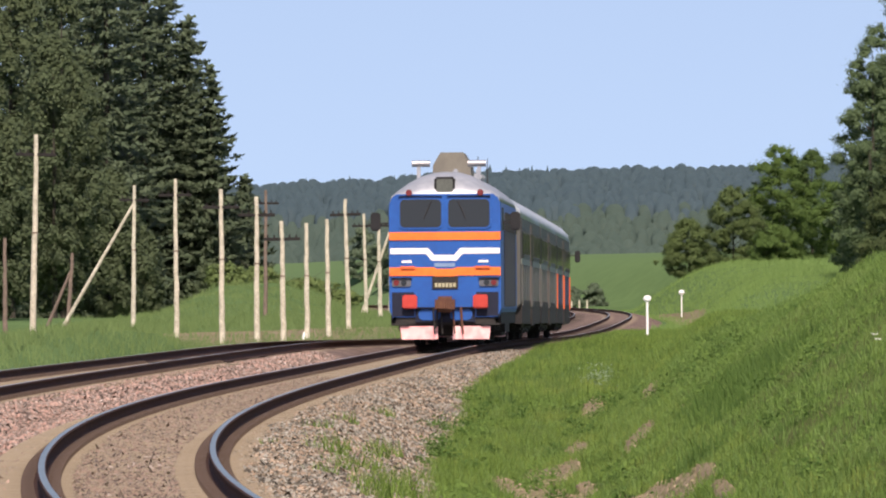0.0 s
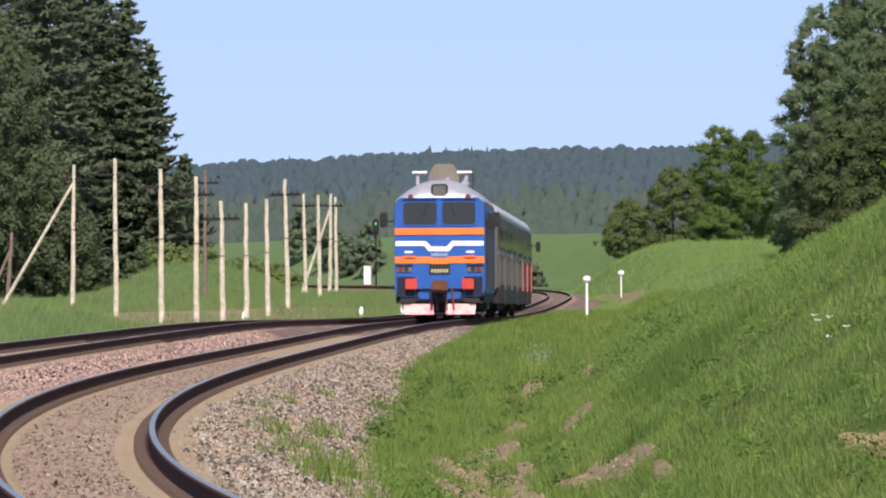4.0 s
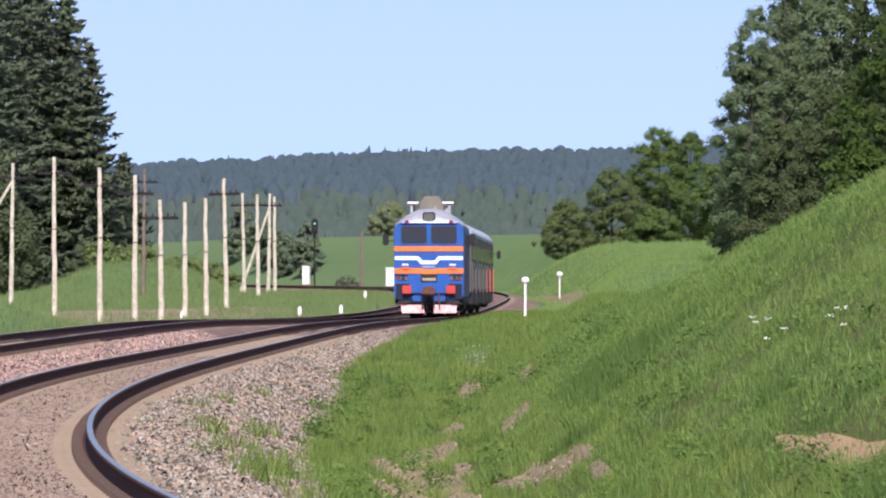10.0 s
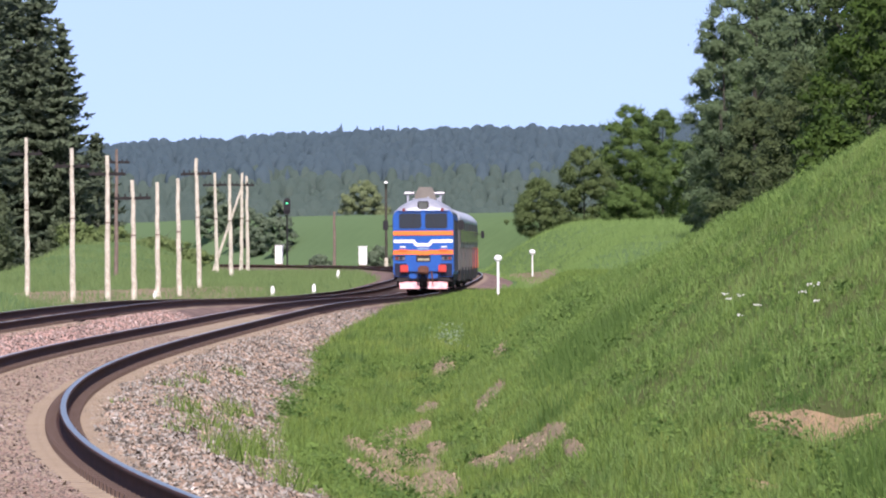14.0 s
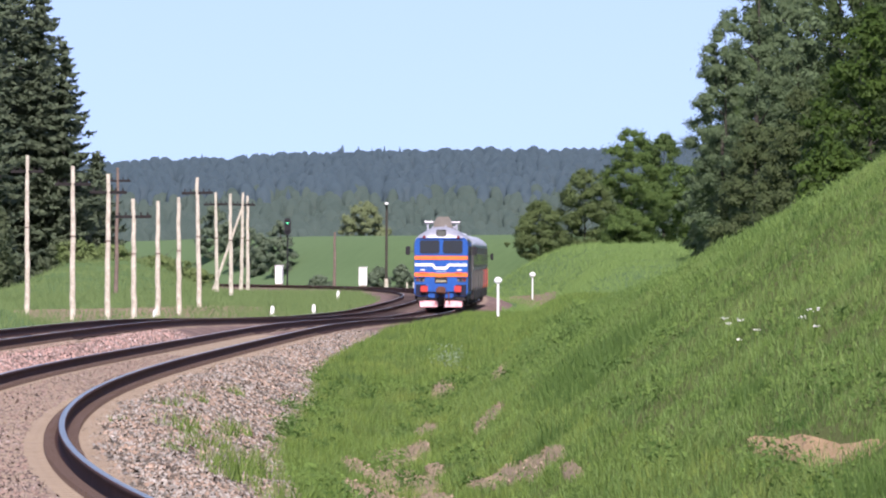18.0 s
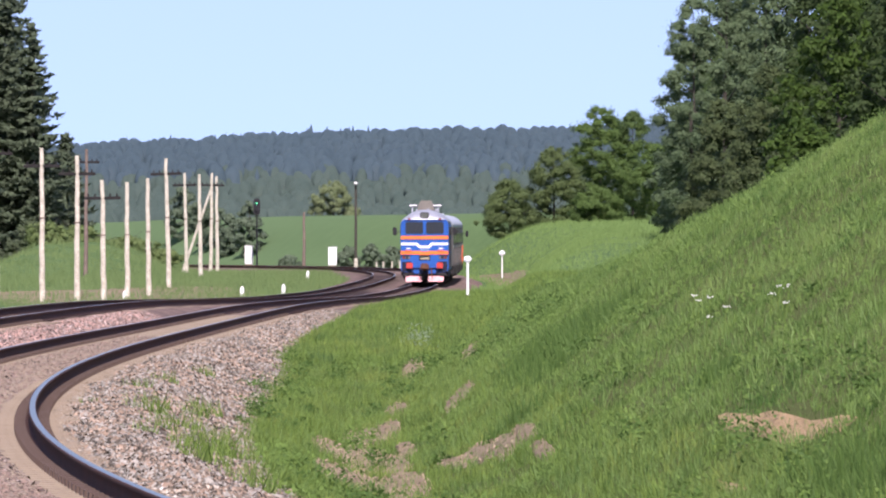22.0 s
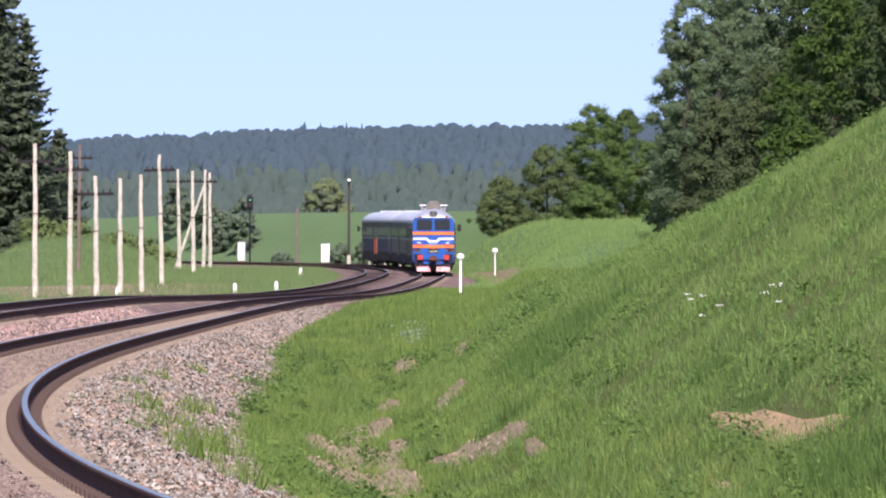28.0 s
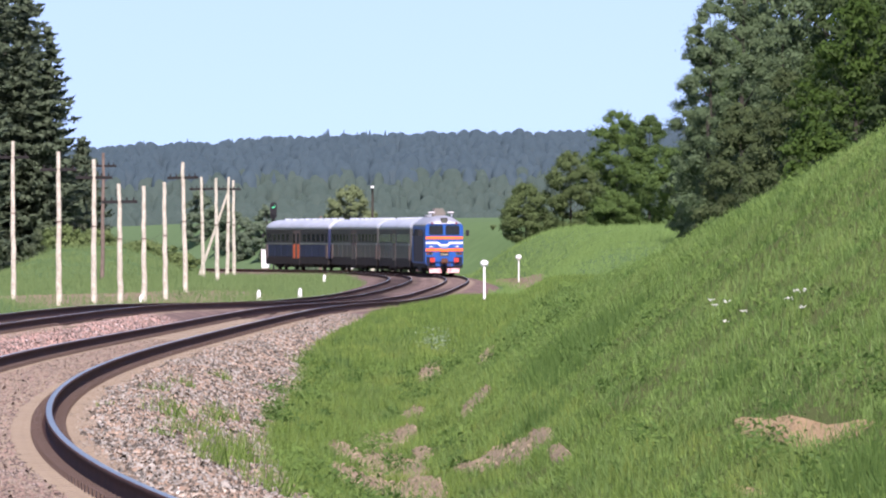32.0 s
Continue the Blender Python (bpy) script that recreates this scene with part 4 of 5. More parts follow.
telegraph_pole(-9.2, 770, 5.6, 0.0, 0, 0, "thin brown pole by the far track", M_BROWNPOLE)
for x, d in ((-2.6, 768), (-2.0, 772), (-1.2, 770), (-0.5, 774), (0.2, 771)):
    p = thing("fence_post", "short pale concrete post by the curve", "post", "row of short pale posts", pose(x, d, ground_at(x, d) - 0.05))
    part("shaft", outline(bmesh.new(), [(-0.07, 0), (0.07, 0), (0.06, 0.95), (-0.06, 0.95)], -0.07, 0.07), M_POLE, p)



def marker_post(x, d, height, head, label, z=None):
    p = thing("marker_post", label, "post", "white posts by the line", pose(x, d, ground_at(x, d) - 0.05))
    bm = tube(bmesh.new(), (0, 0, 0), (0, 0, height - head * 0.5), 0.055, 0.05, 10)
    part("shaft", bm, M_WHITE, p, "white painted post")
    bm = bmesh.new()
    bmesh.ops.create_uvsphere(bm, u_segments=14, v_segments=8, radius=head, matrix=Matrix.Translation((0, 0, height - head * 0.6)) @ Matrix.Diagonal((1, 0.7, 0.85, 1)))
    part("head", bm, M_WHITE, p, "rounded white head", True)
    part("foot", tubed((0, 0, 0), (0, 0, 0.16), 0.062, 0.06, 10), M_BROWN, p, "rusty foot")


marker_post(2.62, 356, 1.78, 0.17, "white post with a round head beside the near track")
marker_post(7.4, 648, 2.2, 0.24, "white post with a round head on the grass by the curve")


for x, d, h in ((-9.05, 470, 0.75), (-6.9, 480, 0.8), (-6.65, 578, 0.7), (-15.5, 468, 0.55)):
    p = thing("fouling_post", "short white post in the grass by the far track", "post", "short white posts", pose(x, d, ground_at(x, d) - 0.05))
    part("shaft", outline(bmesh.new(), [(-0.11, 0), (0.11, 0), (0.1, h - 0.15), (0.04, h), (-0.04, h), (-0.1, h - 0.15)], -0.09, 0.09), M_WHITE, p)


def signal(x, d, height):
    p = thing("colour_light_signal", "black colour-light signal showing green", "railway signal", "", pose(x, d, ground_at(x, d) - 0.1))
    part("mast", tubed((0, 0, 0), (0, 0, height), 0.08, 0.07, 12), M_SIGNAL, p, "dark slender mast")
    hd = part("signal_head", rounded_plate(-0.3, 0.3, height - 1.3, height + 0.2, 0.28, -0.3, -0.1), M_SIGNAL, p, "black oval backing board")
    for z in (height - 0.9, height - 0.2):
        part("lamp", tubed((0, -0.36, z), (0, -0.3, z), 0.1, 0.1, 14), M_GREENLAMP if z > height - 0.5 else M_GLASS, hd, "lit green lamp" if z > height - 0.5 else "unlit lamp")
        part("hood", tubed((0, -0.5, z + 0.13), (0, -0.3, z + 0.13), 0.17, 0.17, 12), M_SIGNAL, hd)
    part("ladder", boxed((-0.06, 0.06), (0.14, 0.18), (0.2, height - 0.6)), M_SIGNAL, p)


signal(-13.3, 760, 6.6)


def relay_cabinet(x, d, h, w):
    p = thing("relay_cabinet", "white lineside relay cabinet on a tall concrete foot", "cabinet", "relay cabinets", pose(x, d, ground_at(x, d) - 0.05))
    part("casing", boxed((-w / 2, w / 2), (-0.3, 0.3), (0.8, h), 0.03), M_WHITE, p)
    part("door", boxed((-w / 2 + 0.06, w / 2 - 0.06), (-0.33, -0.29), (0.9, h - 0.12), 0.01), M_WHITE, p)
    part("lid", boxed((-w / 2 - 0.05, w / 2 + 0.05), (-0.36, 0.36), (h, h + 0.08), 0.02), M_WHITE, p)
    part("foot", boxed((-w / 2 + 0.05, w / 2 - 0.05), (-0.25, 0.25), (0, 0.82), 0.02), M_SLEEPER, p)


relay_cabinet(-14.1, 764, 2.4, 0.72)
relay_cabinet(-6.4, 745, 2.35, 0.72)


def lamp_post(x, d, height):
    p = thing("lamp_post", "brown lamp post with a white lamp and pale base", "lamp post", "", pose(x, d, ground_at(x, d) - 0.05))
    part("pole", tubed((0, 0, 0), (0, 0, height), 0.14, 0.1, 10), M_BARK, p)
    part("base", tubed((0, 0, 0), (0, 0, 1.4), 0.2, 0.17, 10), M_POLE, p, "pale concrete base")
    part("lamp_head", boxed((-0.15, 0.15), (-0.5, 0.1), (height - 0.1, height + 0.1), 0.04), M_WHITE, p, "white lamp head")


lamp_post(-4.3, 738, 7.95)


# ---- trees ----
def cards(rng, centres, size, aspect=0.6, flat=0.0, facing=None, along=None, loose=0.5):
    """One small leaf-shaped quad at each centre, turned at random, or roughly facing or lying along given directions."""
    n = len(centres)
    a = rng.normal(size=(n, 3))
    a[:, 2] *= 1 - flat
    if along is not None:
        a = along + 0.45 * a
    a /= np.linalg.norm(a, axis=1)[:, None]
    b = np.cross(a, rng.normal(size=(n, 3)) if facing is None else facing + loose * rng.normal(size=(n, 3)))
    b /= np.linalg.norm(b, axis=1)[:, None] + 1e-6
    if facing is not None and along is None:
        a = np.cross(b, facing + loose * rng.normal(size=(n, 3)))
        a /= np.linalg.norm(a, axis=1)[:, None] + 1e-6
    s = size * rng.uniform(0.6, 1.4, n)[:, None]
    a, b = a * s, b * s * aspect
    v = np.stack([centres - a + b, centres + a, centres - a - b], 1).reshape(-1, 3)
    return v, np.arange(n * 3).reshape(-1, 3)


def unit(n):
    return n / (np.linalg.norm(n, axis=1)[:, None] + 1e-6)


def boughs(rng, c, rad, stretch, seg=6, rings=4):
    """Uneven lumps, one round each centre: vertices, faces and the way each vertex faces."""
    n = len(c)
    q = (np.arange(rings) + 0.5) / rings * math.pi
    a = np.arange(seg) * 6.2832 / seg
    way = np.stack([np.sin(q)[:, None] * np.cos(a), np.sin(q)[:, None] * np.sin(a), np.cos(q)[:, None] + 0 * a], -1).reshape(-1, 3)
    v = c[:, None] + way[None] * rad[:, None, None] * rng.uniform(0.78, 1.18, (n, len(way), 1)) * np.asarray(stretch)
    i, j = np.arange(rings - 1)[:, None] * seg, np.arange(seg)[None]
    side = np.stack([i + j, i + seg + j, i + seg + (j + 1) % seg, i + j, i + seg + (j + 1) % seg, i + (j + 1) % seg], -1).reshape(-1, 3)
    fan = np.arange(1, seg - 1)
    caps = np.concatenate([np.stack([0 * fan, fan, fan + 1], 1), (rings - 1) * seg + np.stack([0 * fan, fan + 1, fan], 1)])
    f = np.concatenate([side, caps])
    return v.reshape(-1, 3), (f[None] + (np.arange(n) * len(way))[:, None, None]).reshape(-1, 3), np.tile(way, (n, 1))


def sprays(name, v, f, toward, leaf, rng, rough=0.3, body=None):
    """A mesh of leaves that are shaded as the round boughs they lie on; toward: the way each leaf's bough faces there; body: lumps under the leaves."""
    n = unit(unit(toward) + rough * rng.normal(size=toward.shape))
    p = v.reshape(-1, 3, 3)
    back = (np.cross(p[:, 1] - p[:, 0], p[:, 2] - p[:, 0]) * n).sum(1) < 0
    f, n = np.where(back[:, None], f[:, ::-1], f), np.repeat(n, 3, 0)
    if body is not None:
        bv, bf, bn = body
        v, f, n = np.concatenate([bv, v]), np.concatenate([bf, f + len(bv)]), np.concatenate([unit(bn), n])
    return mesh_of(name, v, f, leaf, smooth=True, normals=n)


def trunk_bm(height, r, rng, limbs=6, spread=0.3, crown_from=0.3):
    bm = bmesh.new()
    tube(bm, (0, 0, 0), (0.05 * height * rng.uniform(-0.5, 0.5), 0, height * 0.55), r, r * 0.6, 9)
    tube(bm, (0, 0, height * 0.5), (0, 0, height * 0.92), r * 0.6, r * 0.12, 8)
    for k in range(limbs):
        z0 = height * (crown_from + (0.8 - crown_from) * k / limbs)
        a = rng.uniform(0, 6.28)
        reach = spread * height * rng.uniform(0.5, 0.9)
        tube(bm, (0, 0, z0), (math.cos(a) * reach, math.sin(a) * reach, z0 + reach * 0.7), r * 0.35, r * 0.06, 6)
    return bm


def sunward(turn):
    """Where leaves look for light, in the space of a tree that is turned so many degrees."""
    t = radians(turn)
    return np.array([-0.6 * math.sin(t), -0.6 * math.cos(t), 0.8])


def broadleaf(x, d, height, width, leaf, label, seed, name="broadleaf_tree", lobes=90, leaves=24000, size=0.12, low=0.03, category="tree", group="", sink=0.1, droop=1.0):
    rng = np.random.default_rng(seed)
    t = thing(name, label, category, group, pose(x, d, ground_at(x, d) - sink, 0, 0, seed * 40.0))
    part("trunk", trunk_bm(height, height * 0.008 + 0.04, random.Random(seed), 7, width / height * 0.45, low + 0.1), M_BARK, t)
    # boughs of foliage, most of them on the outside of an uneven egg, the leaves on their upper and outer faces
    h = low + (1 - low) * rng.uniform(0, 1, lobes) ** 0.9
    q = np.clip((h - low) / (1.02 - low), 0, 1)
    prof = np.sin(np.pi * q**0.7) ** 0.6 * 0.88 + 0.12 * (1 - q)
    a = rng.uniform(0, 6.283, lobes)
    bulge = 1 + 0.2 * np.sin(a * 2 + seed) * np.sin(h * 9 + seed) + 0.14 * np.sin(a * 3 + h * 14 + seed * 2)
    out = np.where(rng.uniform(0, 1, lobes) < 0.6, rng.uniform(0.72, 1.03, lobes), np.sqrt(rng.uniform(0.0, 0.6, lobes))) * prof * width * 0.44 * bulge
    rad = width * rng.uniform(0.04, 0.105, lobes) * (0.6 + 0.5 * prof)
    c = np.stack([np.cos(a) * out, np.sin(a) * out, h * height - rad * 0.7], 1)
    pick = rng.choice(lobes, leaves, p=rad**2 / (rad**2).sum())
    way = rng.normal(size=(leaves, 3)) + np.array([0, 0, 0.5])
    way[:, :2] += np.stack([np.cos(a), np.sin(a)], 1)[pick] * 0.5
    way /= np.linalg.norm(way, axis=1)[:, None]
    far = rng.uniform(0.15, 1.1, leaves) ** 0.65 + np.where(rng.uniform(0, 1, leaves) < 0.2, rng.uniform(0, 0.8, leaves), 0)
    pts = c[pick] + way * (rad[pick] * far)[:, None] * np.array([1.1, 1.1, 0.8 * droop])
    pts[:, 2] = np.abs(pts[:, 2])
    bv, bf, bn = boughs(rng, c, rad * 0.52, (1.1, 1.1, 0.8 * droop), 5, 3)
    bv[:, 2] = np.abs(bv[:, 2])

    def outward(p):
        return np.stack([p[:, 0], p[:, 1], (p[:, 2] - height * 0.45) * 0.8], 1) / width

    axis = outward(pts)
    part("crown", sprays("crown", *cards(rng, pts, size, facing=way + 0.3 * sunward(seed * 40.0), loose=0.26), way + 0.9 * axis + np.array([0, 0, 0.15]), leaf, rng, 0.3, (bv, bf, bn + 0.9 * outward(bv) + np.array([0, 0, 0.1]))), None, t)
    return t


def spruce(x, d, height, radius, label, seed, leaf=None, whorls=34, per=64, group="spruces at the forest edge"):
    rng = np.random.default_rng(seed)
    t = thing("spruce_tree", label, "tree", group, pose(x, d, ground_at(x, d) - 0.15, 0, 0, seed * 33.0))
    part("trunk", tube(bmesh.new(), (0, 0, 0), (0, 0, height * 0.97), height * 0.012 + 0.08, 0.03, 9), M_BARK, t)
    pts, lie = [], []
    for k in range(whorls):
        f = 0.03 + 0.96 * (k + 0.5) / whorls
        reach = radius * (1 - f) ** 0.72 * rng.uniform(0.82, 1.12) + 0.25
        nb = int(7 * (1 - f) + 7)
        for b in range(nb):
            a = 6.283 * b / nb + rng.uniform(-0.35, 0.35)
            L = reach * rng.uniform(0.5, 1.25)
            lift = height / whorls * rng.uniform(-0.9, 0.9)
            m = int(per * (0.3 + 0.7 * L / radius))
            q = rng.uniform(0.03, 1, m) ** 0.7
            sag = -0.34 * L * q**1.2 + 0.24 * L * q**4
            side = rng.normal(size=m) * 0.15 * L * (1.08 - q)
            hang = -np.abs(rng.normal(size=m)) * 0.26 * (0.5 + 0.3 * L) * (1.05 - q)
            z = height * f + lift + sag + hang
            pts.append(np.stack([np.cos(a) * q * L - np.sin(a) * side, np.sin(a) * q * L + np.cos(a) * side, z], 1))
            lie.append(np.stack([np.cos(a) + 0 * q, np.sin(a) + 0 * q, -0.3 + 0.7 * q**3], 1))
    pts, lie = np.concatenate(pts), np.concatenate(lie)
    up = lie * np.array([0.5, 0.5, 0]) + sunward(seed * 33.0)
    part("crown", sprays("crown", *cards(rng, pts, 0.31, 0.44, 0.0, up, lie, 0.3), lie * np.array([0.9, 0.9, 0]) + np.array([0, 0, 0.6]), leaf or M_SPRUCE, rng, 0.35), None, t)
    return t


SPRUCES = [(-38.9, 750, 37, 7.2), (-35.3, 752, 26.5, 5.8), (-32.9, 748, 22, 4.6), (-41.4, 735, 38, 7), (-46.6, 735, 39, 7), (-44.0, 760, 36, 6.5), (-49, 745, 38, 7), (-54, 765, 35, 7), (-60, 750, 36, 7), (-41.5, 775, 38, 7), (-36.5, 785, 28, 6), (-31.6, 790, 12, 3.4), (-46.5, 780, 40, 7.5), (-51.5, 790, 40, 7.5), (-37.6, 765, 31, 5.6), (-43.5, 800, 44, 8.5), (-48.5, 805, 45, 8.5), (-41.0, 810, 30, 6.5), (-54.5, 810, 46, 9), (-60.5, 800, 45, 9)]
for i, (x, d, h, r) in enumerate(SPRUCES):
    spruce(x, d, h, r, "tall dark spruce at the forest edge", 11 + i, per=64 if i < 7 or i == 14 else 42)
BIRCHES = [(-41, 655, 22, 8), (-46, 680, 33, 9), (-51, 670, 34, 10), (-37.5, 670, 12, 6), (-44, 630, 16, 7), (-36.5, 690, 8, 5), (-42.5, 690, 28, 8)]
for i, (x, d, h, w) in enumerate(BIRCHES):
    broadleaf(x, d, h, w, M_BIRCH, "full dull-green birch before the spruces", 40 + i, lobes=240, leaves=21000, size=0.165, low=0.04, group="birches at the forest edge", droop=1.7)

RIGHT = [
    # x, distance, height, width, leaf, kind, label
    (8.6, 700, 5.0, 5.4, M_BUSH, "bush", "dense olive-green bush on the bank"),
    (12.4, 705, 6.6, 6.4, M_BUSH, "bush", "dense olive-green bush on the bank"),
    (16.6, 716, 9.9, 7.2, M_LEAF, "broadleaf_tree", "round green tree behind the bushes"),
    (19.4, 722, 9.4, 6.0, M_LEAFDK, "broadleaf_tree", "round green tree behind the bushes"),
    (20.5, 690, 6.6, 6.5, M_LEAF, "broadleaf_tree", "low leafy green tree on the bank"),
    (24.0, 705, 9.5, 6.5, M_LEAFDK, "broadleaf_tree", "leafy dark green tree on the bank"),
    (15.6, 688, 3.2, 5.0, M_LEAF, "bush", "bright green bush on the bank"),
    (19.1, 560, 16.4, 6.2, M_POPLAR, "poplar_tree", "tall silvery green poplar above the cutting"),
    (21.5, 566, 22.0, 7.8, M_POPLAR, "poplar_tree", "tall silvery green poplar above the cutting"),
    (19.0, 505, 10.5, 6.0, M_DRY, "willow_tree", "sparse grey-brown willow on the crest"),
    (21.4, 495, 12.5, 6.0, M_DRY, "willow_tree", "sparse grey-brown willow on the crest"),
    (21.5, 420, 14.5, 7.5, M_DEEP, "broadleaf_tree", "bright green tree behind the crest"),
    (24.6, 415, 15.0, 8.0, M_DEEPDK, "broadleaf_tree", "dark green tree behind the crest"),
    (27.0, 540, 22.0, 9.0, M_DEEPDK, "broadleaf_tree", "tall dark green tree behind the crest"),
    (31.0, 560, 24.0, 10.0, M_DEEPDK, "broadleaf_tree", "tall dark green tree behind the crest"),
    (18.6, 395, 7.5, 6.0, M_DEEP, "broadleaf_tree", "leafy green tree on the crest"),
    (22.0, 590, 14.0, 9.0, M_LEAFDK, "broadleaf_tree", "dark green tree behind the poplars"),
    (19.0, 575, 9.5, 5.0, M_POPLAR, "poplar_tree", "tall silvery green poplar above the cutting"),
    (24.5, 575, 19.0, 7.5, M_POPLAR, "poplar_tree", "tall silvery green poplar above the cutting"),
    (28.5, 430, 17.0, 9.0, M_DEEP, "broadleaf_tree", "bright green tree behind the crest"),
    (27.0, 480, 19.0, 9.0, M_DEEPDK, "broadleaf_tree", "dark green tree behind the crest"),
    (33.5, 520, 23.0, 10.0, M_DEEPDK, "broadleaf_tree", "tall dark green tree behind the crest"),
    (24.5, 600, 24.0, 8.5, M_DEEPDK, "broadleaf_tree", "tall dark green tree behind the crest"),
    (29.5, 620, 26.0, 10.0, M_DEEPDK, "broadleaf_tree", "tall dark green tree behind the crest"),
    (36.0, 640, 27.0, 12.0, M_DEEPDK, "broadleaf_tree", "tall dark green tree behind the crest"),
    (24.8, 470, 16.5, 7.5, M_DEEPDK, "broadleaf_tree", "dark green tree behind the crest"),
    (22.4, 470, 8.5, 7.0, M_DRY, "willow_tree", "sparse grey-brown willow on the crest"),
]
for i, (x, d, h, w, leaf, name, label) in enumerate(RIGHT):
    broadleaf(x, d, h, w, leaf, label, 70 + i, name=name, lobes=int(130 + 5 * h), leaves=int((16000 + 1000 * h) * (1.15 if i < 11 else 0.48)), size=(0.105 if d > 450 else 0.09) * (0.8 if i < 11 else 1.4), low=0.03, category="bush" if name == "bush" else "tree", group="trees above the cutting")


FIELD_BUSHES = [
    # x, distance, height, width, leaf, label
    (-16.0, 872, 6.0, 3.4, M_HAZEBUSH, "tall soft green bush beyond the signal"),
    (-20.2, 890, 5.0, 4.4, M_HAZEBUSH, "soft green bush beyond the far track"),
    (-18.2, 880, 4.4, 3.6, M_HAZEBUSH, "soft green bush beyond the far track"),
    (-23.6, 905, 5.6, 4.6, M_HAZEBUSH, "soft green bush beyond the far track"),
    (-11.4, 830, 1.2, 2.8, M_HAZEBUSH, "low green bush by the far track"),
    (-5.4, 800, 2.2, 2.6, M_HAZEBUSH, "low green bush by the far track"),
    (-3.2, 805, 2.4, 2.6, M_HAZEBUSH, "low green bush by the far track"),
    (-1.2, 800, 2.2, 2.6, M_HAZEBUSH, "low green bush by the far track"),
    (0.9, 806, 2.3, 2.6, M_HAZEBUSH, "low green bush by the far track"),
    (-27.0, 705, 1.8, 5.0, M_LIGHTSHRUB, "pale green shrub on the grassy knoll"),
    (-29.5, 700, 2.4, 4.5, M_LIGHTSHRUB, "pale green shrub on the grassy knoll"),
    (-23.5, 720, 1.4, 5.0, M_LIGHTSHRUB, "pale green shrub on the grassy knoll"),
    (-25.0, 690, 1.0, 4.0, M_LIGHTSHRUB, "pale green shrub on the grassy knoll"),
    (-20.5, 715, 1.2, 4.0, M_LIGHTSHRUB, "pale green shrub on the grassy knoll"),
    (-31.5, 715, 4.0, 4.5, M_BIRCH, "green bush at the forest edge"),
    (-11.0, 1300, 8.6, 8.8, M_YELLOWBUSH, "round yellowish tree across the field"),
]
for i, (x, d, h, w, leaf, label) in enumerate(FIELD_BUSHES):
    broadleaf(x, d, h, w, leaf, label, 120 + i, name="bush", lobes=90, leaves=9000 if h > 4 else 5000, size=0.13 if d < 1000 else 0.2, low=0.0, category="bush", group="bushes round the field")


# ---- far woods ----
def far_wood(name, label, rows, leaf, seed):
    """Many tree crowns in one mesh, each an uneven dome or spire; rows: (count, x range, distance range, height range, width factor, share of spires)."""
    rng = np.random.default_rng(seed)
    levels, seg = 6, 7
    V, F, G, base = [], [], [], 0
    for count, xr, dr, hr, wf, spires in rows:
        x, d, h = rng.uniform(*xr, count), rng.uniform(*dr, count), rng.uniform(*hr, count)
        h = h * (1 + 0.16 * waves(x, d, 9.0, 4.0))
        z = land(x, d) - 0.3
        conifer = (rng.uniform(0, 1, count) < spires)[:, None]
        wide = h * wf * rng.uniform(0.75, 1.3, count) * np.where(conifer[:, 0], 0.7, 1.0)
        q = np.sin(np.linspace(0, math.pi / 2, levels))[None, :] * np.ones((count, 1))
        girth = np.where(conifer, (1 - q) * 0.95 + 0.001, np.clip(1 - np.abs(1.36 * q - 0.36) ** 2.6, 1e-6, 1) ** 0.5)
        a = np.arange(seg) * 6.2832 / seg + rng.uniform(0, 1, (count, 1, 1))
        r = (girth * wide[:, None])[:, :, None] * rng.uniform(0.8, 1.12, (count, levels, seg))
        up = (q * h[:, None])[:, :, None] + rng.normal(0, 0.02, (count, levels, seg)) * (h[:, None] * (1 - q**6))[:, :, None]
        v = np.stack([x[:, None, None] + np.cos(a) * r, d[:, None, None] + np.sin(a) * r, z[:, None, None] + up], -1)
        g = np.stack([np.cos(a) + 0 * r, np.sin(a) + 0 * r, 0.1 + 1.2 * q[:, :, None] ** 2 + 0 * r], -1)
        i = (np.arange(count)[:, None, None] * levels + np.arange(levels - 1)[None, :, None]) * seg
        j = np.arange(seg)[None, None, :]
        k = i + seg
        F.append(np.stack([i + j, i + (j + 1) % seg, k + (j + 1) % seg, i + j, k + (j + 1) % seg, k + j], -1).reshape(-1, 3) + base)
        V.append(v.reshape(-1, 3))
        G.append(unit(g.reshape(-1, 3) + 0.3 * rng.normal(size=(r.size, 3))))
        base += r.size
    tagged(new(name, mesh_of(name, np.concatenate(V), np.concatenate(F), leaf, smooth=True, normals=unit(np.concatenate(G)))), label, "forest", kind="stuff")


# The bluish tone of these woods is haze put into the leaf colour.
far_wood("far_forest", "mixed forest on the far hills, blued with painted haze", [(5200, (-205, 185), (2230, 3000), (3.6, 6.4), 0.36, 0.04), (40, (-200, 200), (2650, 2950), (6.4, 7.8), 0.36, 1.0), (9, (-34, -12), (2860, 2900), (7.4, 8.8), 0.42, 1.0)], M_FARWOOD, 1)
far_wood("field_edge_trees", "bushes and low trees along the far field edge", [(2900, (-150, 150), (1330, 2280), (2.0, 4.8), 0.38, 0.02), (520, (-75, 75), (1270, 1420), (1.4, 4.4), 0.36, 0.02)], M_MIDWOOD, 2)
